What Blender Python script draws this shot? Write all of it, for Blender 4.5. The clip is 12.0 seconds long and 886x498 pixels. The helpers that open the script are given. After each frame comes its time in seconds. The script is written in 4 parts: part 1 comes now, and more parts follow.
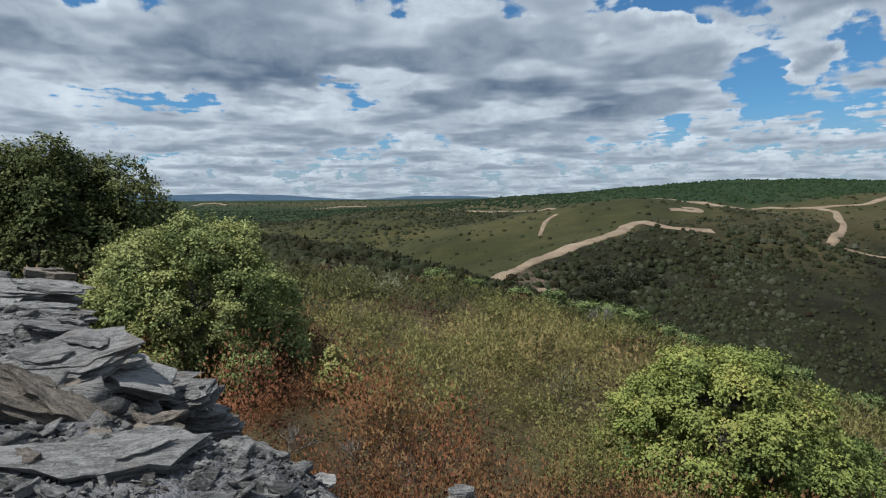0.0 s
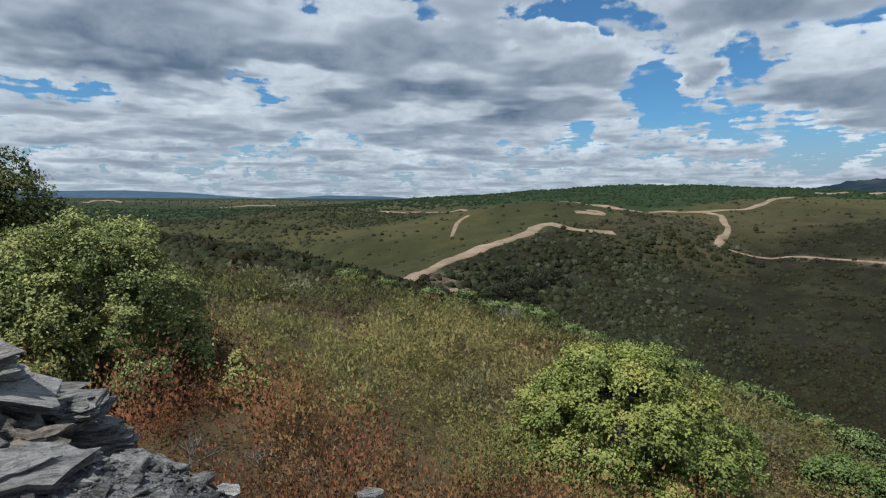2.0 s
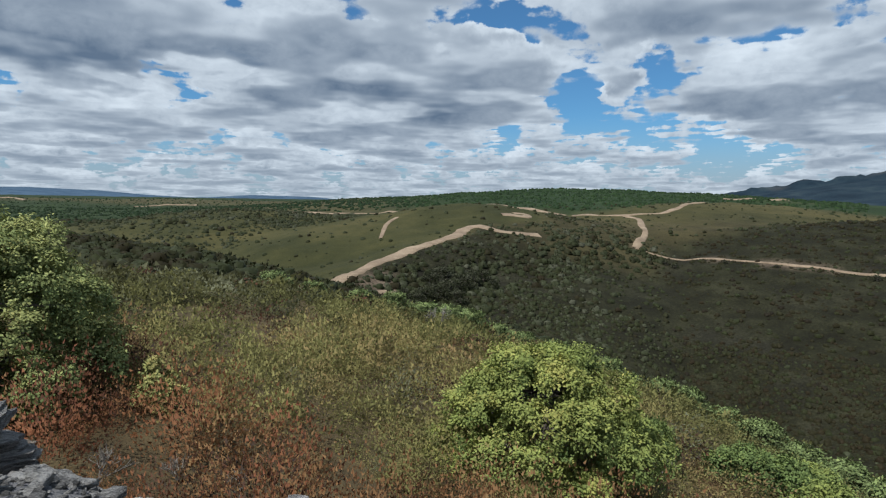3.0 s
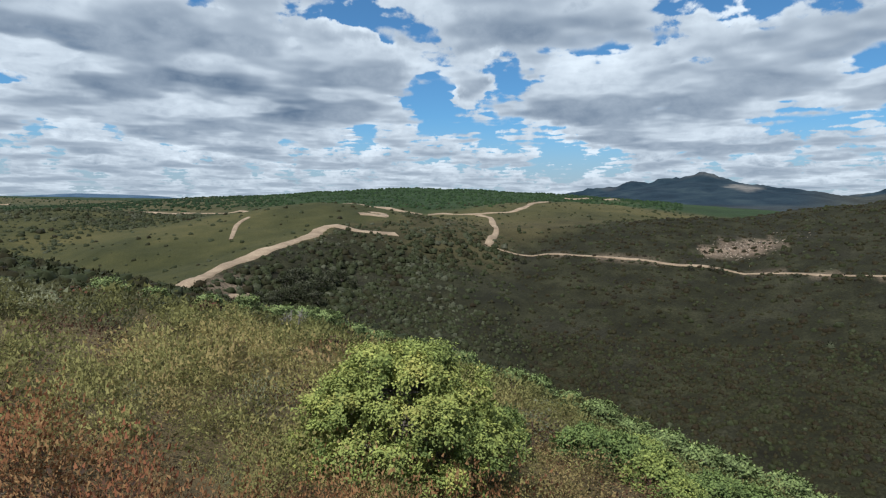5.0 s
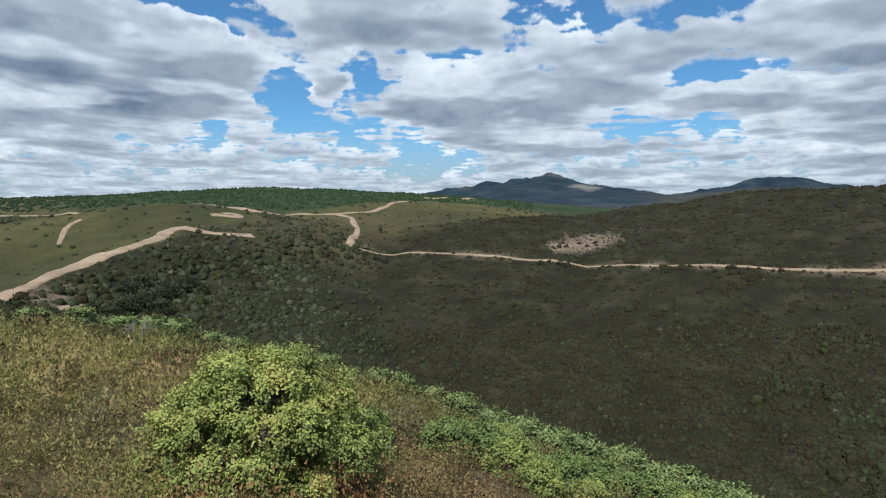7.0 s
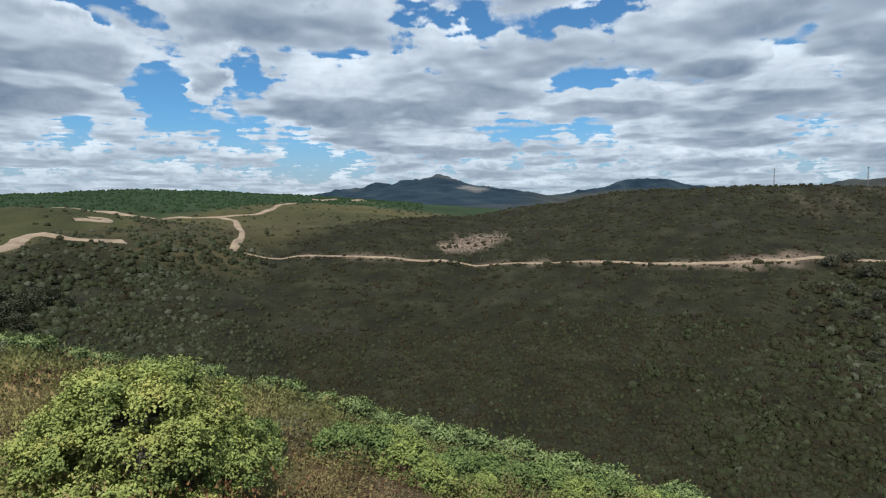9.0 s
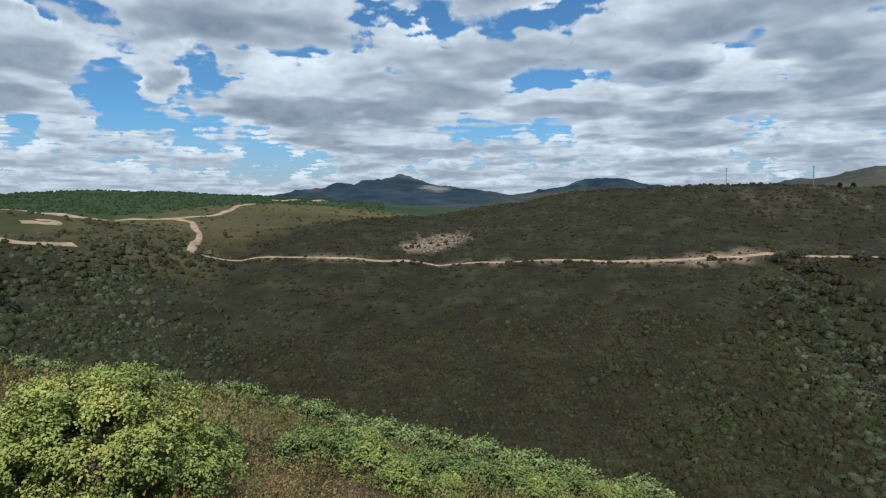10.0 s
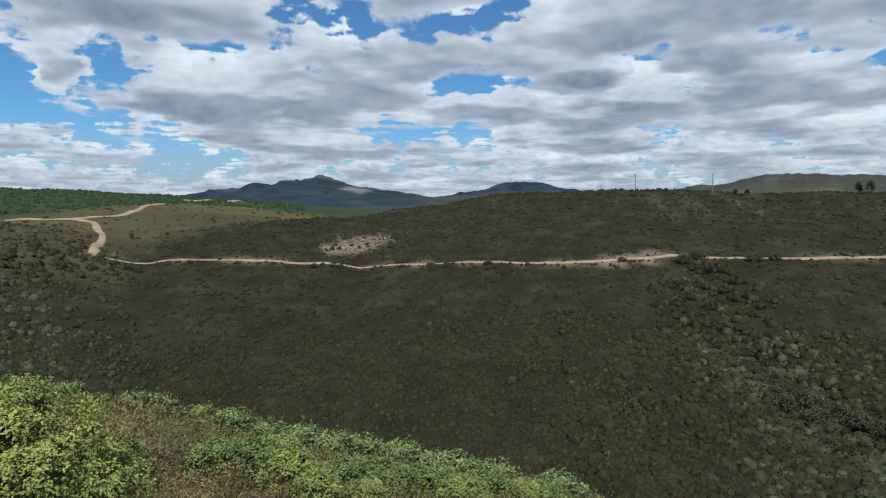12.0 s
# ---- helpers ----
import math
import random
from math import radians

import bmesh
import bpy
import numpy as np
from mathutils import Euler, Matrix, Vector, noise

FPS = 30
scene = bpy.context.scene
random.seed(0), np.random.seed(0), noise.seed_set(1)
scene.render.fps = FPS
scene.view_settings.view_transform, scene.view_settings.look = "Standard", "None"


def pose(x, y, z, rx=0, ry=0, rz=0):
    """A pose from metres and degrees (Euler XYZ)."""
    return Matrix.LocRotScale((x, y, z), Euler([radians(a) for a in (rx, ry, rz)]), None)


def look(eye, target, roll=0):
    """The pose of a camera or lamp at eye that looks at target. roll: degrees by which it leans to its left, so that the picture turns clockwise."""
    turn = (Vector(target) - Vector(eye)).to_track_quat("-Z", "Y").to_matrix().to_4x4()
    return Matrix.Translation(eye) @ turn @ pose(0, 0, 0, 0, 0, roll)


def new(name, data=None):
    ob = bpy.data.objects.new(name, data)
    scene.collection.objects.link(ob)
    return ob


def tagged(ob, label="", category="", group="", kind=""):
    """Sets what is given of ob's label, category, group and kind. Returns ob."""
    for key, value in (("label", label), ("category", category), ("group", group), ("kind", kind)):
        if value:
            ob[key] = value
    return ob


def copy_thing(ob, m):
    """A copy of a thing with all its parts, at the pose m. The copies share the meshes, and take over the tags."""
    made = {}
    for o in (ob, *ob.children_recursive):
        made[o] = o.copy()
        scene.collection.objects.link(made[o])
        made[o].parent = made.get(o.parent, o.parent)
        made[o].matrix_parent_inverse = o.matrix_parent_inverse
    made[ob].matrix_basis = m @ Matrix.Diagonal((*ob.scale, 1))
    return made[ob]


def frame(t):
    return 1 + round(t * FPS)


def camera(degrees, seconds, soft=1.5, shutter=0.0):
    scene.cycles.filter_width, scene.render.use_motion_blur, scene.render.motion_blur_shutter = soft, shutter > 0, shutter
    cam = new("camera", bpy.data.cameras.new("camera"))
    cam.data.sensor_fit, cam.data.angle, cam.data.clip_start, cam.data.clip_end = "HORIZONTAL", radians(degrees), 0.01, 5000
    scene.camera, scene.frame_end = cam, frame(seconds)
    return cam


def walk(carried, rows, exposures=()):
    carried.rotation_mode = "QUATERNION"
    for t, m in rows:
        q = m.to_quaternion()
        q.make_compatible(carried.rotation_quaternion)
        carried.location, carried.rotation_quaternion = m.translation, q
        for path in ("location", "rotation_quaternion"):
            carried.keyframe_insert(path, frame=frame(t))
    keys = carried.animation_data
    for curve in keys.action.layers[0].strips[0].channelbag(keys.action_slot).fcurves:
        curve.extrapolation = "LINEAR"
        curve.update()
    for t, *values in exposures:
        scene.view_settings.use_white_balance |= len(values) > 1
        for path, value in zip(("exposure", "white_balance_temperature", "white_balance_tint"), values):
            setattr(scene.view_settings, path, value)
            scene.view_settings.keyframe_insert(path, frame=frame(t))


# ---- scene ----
# ---- the camera and its pan ----
cam = camera(72.87, 12.0, soft=1.2)
# seconds, turn to the left, tilt, lean
PAN = [(0.0, 8.33, -4.01, -0.67), (0.5, 7.34, -4.06, -0.66), (1.0, 5.72, -4.06, -0.60), (1.5, 3.40, -4.03, -0.37), (2.0, 0.0, -4.0, 0.0), (2.5, -3.52, -3.90, 0.35),
       (4.5, -16.66, -3.77, 0.62), (5.0, -20.33, -3.76, 0.45), (5.5, -23.33, -3.77, 0.24), (6.0, -26.34, -3.80, 0.14), (6.5, -30.03, -3.82, 0.08), (7.0, -33.51, -3.75, 0.03), (7.5, -36.83, -3.70, -0.06),
       (9.5, -45.63, -3.68, -0.66), (10.0, -47.47, -3.71, -0.79), (10.5, -49.85, -3.72, -0.69), (11.0, -51.86, -3.70, -0.57), (11.5, -53.77, -3.63, -0.42), (12.0, -54.97, -3.59, -0.33)]


def stand(t, turn, tilt, lean):
    eye = Vector((0.0095 * t, 0, 0.003 * t + 0.005 * max(t - 7, 0)))
    way = Vector((-math.sin(radians(turn)) * math.cos(radians(tilt)), math.cos(radians(turn)) * math.cos(radians(tilt)), math.sin(radians(tilt))))
    return look(eye, eye + way, lean)


walk(cam, [(row[0], stand(*row)) for row in PAN], exposures=[(0.0, -0.06), (2.5, -0.03), (4.5, 0.14), (7.5, 0.24), (9.5, 0.14), (12.0, 0.12)])

# ---- sky and sun ----
SUN_BEARING, SUN_HEIGHT = -126.0, 62.0


class Sock:
    """A socket of a node tree that can be added, multiplied and so on."""

    def __init__(self, tree, out):
        self.tree, self.out = tree, out

    def op(self, kind, *others):
        node = self.tree.nodes.new("ShaderNodeMath")
        node.operation = kind
        for slot, v in zip(node.inputs, (self, *others)):
            if isinstance(v, Sock):
                self.tree.links.new(v.out, slot)
            else:
                slot.default_value = v
        return Sock(self.tree, node.outputs[0])

    def __add__(self, o): return self.op("ADD", o)
    def __sub__(self, o): return self.op("SUBTRACT", o)
    def __mul__(self, o): return self.op("MULTIPLY", o)
    def __truediv__(self, o): return self.op("DIVIDE", o)

    def ramp(self, a, b, to_a=0.0, to_b=1.0, soft=True):
        node = self.tree.nodes.new("ShaderNodeMapRange")
        node.interpolation_type = "SMOOTHSTEP" if soft else "LINEAR"
        self.tree.links.new(self.out, node.inputs["Value"])
        for slot, v in zip(("From Min", "From Max", "To Min", "To Max"), (a, b, to_a, to_b)):
            node.inputs[slot].default_value = v
        return Sock(self.tree, node.outputs["Result"])


def vector(tree, x, y, z=0.0):
    node = tree.nodes.new("ShaderNodeCombineXYZ")
    for slot, v in zip(node.inputs, (x, y, z)):
        if isinstance(v, Sock):
            tree.links.new(v.out, slot)
        else:
            slot.default_value = v
    return Sock(tree, node.outputs[0])


def grain(tree, place, scale, detail=4.0, rough=0.5, warp=0.0):
    node = tree.nodes.new("ShaderNodeTexNoise")
    tree.links.new(place.out, node.inputs["Vector"])
    node.inputs["Scale"].default_value, node.inputs["Detail"].default_value = scale, detail
    node.inputs["Roughness"].default_value, node.inputs["Distortion"].default_value = rough, warp
    return Sock(tree, node.outputs["Fac"])


def blend(tree, fac, a, b, how="MIX"):
    """Mix of two colours; each a socket or a tuple."""
    node = tree.nodes.new("ShaderNodeMix")
    node.data_type, node.blend_type = "RGBA", how
    for slot, v in ((node.inputs[0], fac), (node.inputs[6], a), (node.inputs[7], b)):
        if isinstance(v, Sock):
            tree.links.new(v.out, slot)
        elif isinstance(v, tuple):
            slot.default_value = (*v, 1)
        else:
            slot.default_value = v
    return Sock(tree, node.outputs[2])


# cloud cover, more (+) or less (-): bearing, height in degrees, half width, half height, amount
CLEAR = [(20.5, 13.0, 2.4, 3.0, -0.34), (21.0, 9.5, 3.4, 2.2, -0.30), (25.0, 6.6, 4.5, 1.6, -0.26), (33.5, 4.8, 4.5, 1.5, -0.30), (16.5, 16.8, 5.0, 1.0, -0.22), (10.5, 17.6, 3.0, 0.8, -0.24),
         (-34.0, 9.2, 6.5, 0.7, -0.28), (-15.0, 9.0, 6.0, 0.6, -0.2), (39.2, 9.0, 1.6, 0.8, -0.24), (50.5, 7.2, 3.4, 1.0, -0.26), (59.4, 11.9, 2.8, 0.9, -0.28), (47.5, 17.6, 2.4, 1.6, -0.34), (25.5, 12.0, 2.5, 2.2, -0.22)]
CLOUD = [(12.0, 13.6, 6.0, 2.6, 0.24), (-6.0, 12.8, 12.0, 3.0, 0.15), (-34.0, 13.6, 12.0, 3.0, 0.15), (37.0, 13.0, 9.0, 3.0, 0.20), (44.4, 8.4, 3.0, 1.0, 0.2), (34.0, 8.6, 4.0, 1.5, 0.14),
         (75.0, 12.0, 14.0, 6.0, 0.05), (22.7, 11.0, 0.8, 0.6, 0.36), (4.0, 8.0, 14.0, 1.5, 0.08), (-10.0, 3.0, 50.0, 2.5, 0.02), (70.0, 4.0, 26.0, 2.4, 0.03)]
# grey undersides
BASES = [(-22.0, 11.8, 13.0, 1.3, 0.30), (3.0, 10.2, 9.0, 1.4, 0.26), (33.0, 9.2, 4.0, 1.2, 0.16), (56.5, 10.6, 3.0, 0.8, 0.22), (74.0, 11.0, 7.0, 2.2, 0.22), (-40.0, 13.5, 8.0, 1.6, 0.2)]


def sky():
    world = bpy.data.worlds.new("sky")
    scene.world, world.use_nodes = world, True
    tree = world.node_tree
    tree.nodes.clear()
    way = tree.nodes.new("ShaderNodeTexCoord").outputs["Generated"]
    split = tree.nodes.new("ShaderNodeSeparateXYZ")
    tree.links.new(way, split.inputs[0])
    x, y, z = (Sock(tree, o) for o in split.outputs)
    ragged = (grain(tree, Sock(tree, way), 9.0, 5, 0.6) - 0.5) * 11.0
    bearing = x.op("ARCTAN2", y) * 57.2958 + ragged
    height = z.op("ARCSINE") * 57.2958
    level = height + ragged * 0.45

    def spots(rows):
        total = None
        for b, h, wb, wh, amount in rows:
            u, v = (bearing - b) / wb, (level - h) / wh
            spot = (u * u + v * v).op("MULTIPLY", -0.7).op("EXPONENT") * (amount * 0.8)
            total = spot if total is None else total + spot
        return total

    true_bearing = x.op("ARCTAN2", y) * 57.2958
    cover = spots(CLEAR) + spots(CLOUD)
    under = spots(BASES)
    # heaped clouds over a flat base: level slices through them, each smaller than the one below
    reach = Sock(tree, tree.nodes.new("ShaderNodeValue").outputs[0])
    reach.out.default_value = 1.0
    reach = reach / (z.op("MAXIMUM", 0.0) + 0.07)
    place = vector(tree, true_bearing * 0.09, height * 0.11 + height.op("MAXIMUM", 0.0).op("SQRT") * 0.16, 3.0)
    high_up = height.ramp(3.0, 10.0)
    small = grain(tree, place, 6.0, 5, 0.58, 0.2) - 0.5
    billow = (grain(tree, place, 2.3, 6, 0.56, 0.2) - 0.5) * high_up + small * (high_up * -0.75 + 1.0)

    def slice_of(lift):
        h = 1.0 + 0.46 * lift
        body = (grain(tree, vector(tree, x * reach * h, y * reach * h, 0.5 * lift), 1.25, 3, 0.5) - 0.5) * (high_up * 0.6 + 1.4)
        body = body + cover + billow * (high_up * -0.25 + 0.9) + high_up * 0.05 + (0.075 - 0.30 * lift)
        if lift == 0.0:
            # the flat base, lightest where it is thin
            bright = body.ramp(0.0, 0.34, 0.66, 0.24) - under + billow * 0.75
        else:
            bright = billow * (high_up * -0.8 + 2.3) + (0.46 + 0.56 * lift ** 0.5) - under * 0.5
        return body.ramp(0.0, 0.075 if lift else 0.16), bright

    rows = [slice_of(k / 8) for k in range(8, -1, -1)]
    clear = tree.nodes.new("ShaderNodeTexSky")
    clear.sky_type, clear.sun_disc = "NISHITA", False
    clear.sun_elevation, clear.sun_rotation = radians(SUN_HEIGHT), radians(SUN_BEARING)
    clear.altitude, clear.air_density, clear.dust_density, clear.ozone_density = 700, 1.0, 0.2, 3.0
    blue = blend(tree, 1.0, Sock(tree, clear.outputs[0]), (0.050, 0.087, 0.106), "MULTIPLY")
    blue = blend(tree, height.ramp(9.0, 0.5, 0.0, 0.9), blue, (0.30, 0.39, 0.485))
    colour = blue
    for dense, bright in rows:
        cloud = blend(tree, bright.ramp(0.0, 1.0, soft=False), (0.112, 0.17, 0.258), (0.70, 0.80, 0.90))
        colour = blend(tree, dense * 0.97, colour, cloud)
    colour = blend(tree, height.ramp(6.0, 0.3, 0.0, 0.3), colour, (0.37, 0.45, 0.53))
    back = tree.nodes.new("ShaderNodeBackground")
    tree.links.new(colour.out, back.inputs["Color"])
    back.inputs["Strength"].default_value = 1.0
    tree.links.new(back.outputs[0], tree.nodes.new("ShaderNodeOutputWorld").inputs["Surface"])


sky()
sun = new("sun", bpy.data.lights.new("sun", "SUN"))
sun.data.energy, sun.data.angle, sun.data.color = 5.0, radians(0.6), (1.0, 0.98, 0.925)
sun.matrix_world = look((0, 0, 0), (-math.sin(radians(SUN_BEARING)) * math.cos(radians(SUN_HEIGHT)), -math.cos(radians(SUN_BEARING)) * math.cos(radians(SUN_HEIGHT)), -math.sin(radians(SUN_HEIGHT))))


# ---- materials ----
def material(name):
    m = bpy.data.materials.new(name)
    m.use_nodes = True
    tree = m.node_tree
    return m, tree, tree.nodes["Principled BSDF"]


def geometry(tree, what):
    return Sock(tree, tree.nodes.new("ShaderNodeNewGeometry").outputs[what])


def attribute(tree, name):
    node = tree.nodes.new("ShaderNodeAttribute")
    node.attribute_name = name
    return Sock(tree, node.outputs["Fac"])


def stops(tree, fac, *rows):
    node = tree.nodes.new("ShaderNodeValToRGB")
    ramp = node.color_ramp
    while len(ramp.elements) < len(rows):
        ramp.elements.new(0.5)
    for e, (at, colour) in zip(ramp.elements, rows):
        e.position, e.color = at, (*colour, 1)
    tree.links.new(fac.out, node.inputs["Fac"])
    return Sock(tree, node.outputs["Color"])


def bump(tree, shader, height, strength, distance):
    node = tree.nodes.new("ShaderNodeBump")
    node.inputs["Strength"].default_value, node.inputs["Distance"].default_value = strength, distance
    tree.links.new(height.out, node.inputs["Height"])
    tree.links.new(node.outputs[0], shader.inputs["Normal"])


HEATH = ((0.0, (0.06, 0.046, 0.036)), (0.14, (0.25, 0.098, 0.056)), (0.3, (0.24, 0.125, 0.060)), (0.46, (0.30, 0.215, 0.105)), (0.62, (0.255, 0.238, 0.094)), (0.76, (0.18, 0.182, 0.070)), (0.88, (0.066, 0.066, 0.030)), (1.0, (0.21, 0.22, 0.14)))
# dark tones that include the cloud shade over the valley slopes
SCRUB = ((0.0, (0.020, 0.017, 0.011)), (0.3, (0.025, 0.019, 0.010)), (0.5, (0.025, 0.023, 0.011)), (0.7, (0.027, 0.033, 0.014)), (0.85, (0.044, 0.051, 0.028)), (1.0, (0.076, 0.079, 0.055)))


def leafy(name, rows, sheer=0.25, jitter=0.55, mottle=1.1):
    """Leaves: colour by kind of plant and painted-in light, uneven from leaf to leaf, letting some light through."""
    m, tree, shader = material(name)
    kind = attribute(tree, "plant_kind_and_light")
    loose = geometry(tree, "Random Per Island")
    place = geometry(tree, "Position")
    patch = grain(tree, place, 0.9, 3) - 0.5
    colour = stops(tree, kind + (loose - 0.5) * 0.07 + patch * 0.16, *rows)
    tone = loose.ramp(0, 1, 1 - jitter * 0.6, 1 + jitter * 0.6, soft=False) * (patch * 0.5 + 1.0) * ((grain(tree, place, 4.5, 3, 0.6) - 0.5) * mottle + 1.0)
    shade = tree.nodes.new("ShaderNodeVectorMath")
    shade.operation = "SCALE"
    tree.links.new(colour.out, shade.inputs[0])
    tree.links.new(tone.out, shade.inputs["Scale"])
    tree.links.new(shade.outputs[0], shader.inputs["Base Color"])
    shader.inputs["Roughness"].default_value = 0.62
    shader.inputs["Specular IOR Level"].default_value = 0.08
    glow = tree.nodes.new("ShaderNodeBsdfTranslucent")
    tree.links.new(shade.outputs[0], glow.inputs["Color"])
    mix = tree.nodes.new("ShaderNodeMixShader")
    mix.inputs[0].default_value = sheer
    tree.links.new(shader.outputs[0], mix.inputs[1])
    tree.links.new(glow.outputs[0], mix.inputs[2])
    tree.links.new(mix.outputs[0], tree.nodes["Material Output"].inputs["Surface"])
    return m


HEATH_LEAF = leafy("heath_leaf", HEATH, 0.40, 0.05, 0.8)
SCRUB_LEAF = leafy("scrub_leaf", SCRUB, 0.2, 0.3)
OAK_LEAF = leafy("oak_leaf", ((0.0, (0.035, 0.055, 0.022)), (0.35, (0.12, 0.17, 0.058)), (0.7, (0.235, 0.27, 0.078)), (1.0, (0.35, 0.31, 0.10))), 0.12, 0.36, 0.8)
GREY_LEAF = leafy("grey_oak_leaf", ((0.0, (0.085, 0.105, 0.05)), (0.4, (0.155, 0.205, 0.080)), (0.75, (0.27, 0.29, 0.110)), (1.0, (0.31, 0.26, 0.10))), 0.14, 0.6)
DARK_LEAF = leafy("holm_oak_leaf", ((0.0, (0.030, 0.042, 0.016)), (0.5, (0.090, 0.112, 0.043)), (1.0, (0.17, 0.17, 0.07))), 0.2, 0.7)
PINE_LEAF = leafy("pine_leaf", ((0.0, (0.012, 0.024, 0.010)), (0.5, (0.020, 0.040, 0.016)), (1.0, (0.038, 0.068, 0.024))), 0.2, 0.5)


def bark_material():
    m, tree, shader = material("bark")
    place = geometry(tree, "Position")
    g = grain(tree, place, 22, 6, 0.6)
    tree.links.new(stops(tree, g, (0.3, (0.05, 0.042, 0.035)), (0.7, (0.16, 0.14, 0.12))).out, shader.inputs["Base Color"])
    shader.inputs["Roughness"].default_value = 0.9
    bump(tree, shader, g, 0.8, 0.02)
    return m


BARK = bark_material()


def dead_wood_material():
    m, tree, shader = material("dead_wood")
    g = grain(tree, geometry(tree, "Position"), 30, 4)
    tree.links.new(stops(tree, g, (0.3, (0.12, 0.11, 0.10)), (0.7, (0.26, 0.24, 0.215))).out, shader.inputs["Base Color"])
    shader.inputs["Roughness"].default_value = 0.85
    return m


DEAD_WOOD = dead_wood_material()


def slate_material(name, tint, rust):
    m, tree, shader = material(name)
    node = tree.nodes.new("ShaderNodeTexCoord")
    place = Sock(tree, node.outputs["Object"])
    split = tree.nodes.new("ShaderNodeSeparateXYZ")
    tree.links.new(place.out, split.inputs[0])
    x, y, z = (Sock(tree, o) for o in split.outputs)
    layers = grain(tree, vector(tree, x * 1.3 + z * 3.0, y * 8.0 - z * 9.0, z * 30.0 + y * 3.0), 1.6, 7, 0.66, 0.35)
    fine = grain(tree, vector(tree, x, y, z * 3.0), 24, 8, 0.68)
    patch = grain(tree, place, 3.1, 5, 0.6)
    loose = geometry(tree, "Random Per Island")
    grit = grain(tree, vector(tree, x, y * 1.6, z * 2.0), 75, 5, 0.7)
    streak = grain(tree, vector(tree, x * 2.0 + y * 0.6, y * 9.0, z * 20.0), 3.4, 6, 0.7, 0.5)
    crack = (streak - 0.5) * 0.9 + (grit - 0.5) * 0.6 + 0.09
    colour = stops(tree, layers * 0.5 + fine * 0.35 + (loose - 0.5) * 0.32 + crack, (0.34, tuple(0.3 * c for c in tint)), (0.45, tuple(0.85 * c for c in tint)), (0.56, tuple(1.4 * c for c in tint)), (0.68, tuple(2.3 * c for c in tint)))
    colour = blend(tree, patch.ramp(0.56, 0.74) * rust, colour, (0.22, 0.135, 0.075))
    lichen = grain(tree, place, 11, 4, 0.7).ramp(0.62, 0.7) * 0.35
    colour = blend(tree, lichen, colour, (0.30, 0.31, 0.27))
    tree.links.new(colour.out, shader.inputs["Base Color"])
    tree.links.new(fine.ramp(0.2, 0.8, 0.58, 0.85, soft=False).out, shader.inputs["Roughness"])
    bump(tree, shader, layers * 1.0 + fine * 0.9 + streak * 0.9 + grit * 0.4, 1.0, 0.08)
    return m


SLATE = slate_material("slate", (0.215, 0.212, 0.208), 0.4)
RUSTY_SLATE = slate_material("rusty_slate", (0.20, 0.17, 0.14), 0.75)
PALE_SLATE = slate_material("pale_slate", (0.30, 0.29, 0.28), 0.3)


def track_material():
    m, tree, shader = material("track_earth")
    place = geometry(tree, "Position")
    coarse, fine = grain(tree, place, 0.16, 5, 0.6), grain(tree, place, 1.7, 6, 0.65)
    colour = stops(tree, coarse * 0.6 + fine * 0.4, (0.3, (0.11, 0.078, 0.052)), (0.5, (0.21, 0.155, 0.105)), (0.7, (0.32, 0.25, 0.175)))
    tree.links.new(colour.out, shader.inputs["Base Color"])
    shader.inputs["Roughness"].default_value = 0.95
    bump(tree, shader, fine, 0.6, 0.2)
    return m


TRACK = track_material()


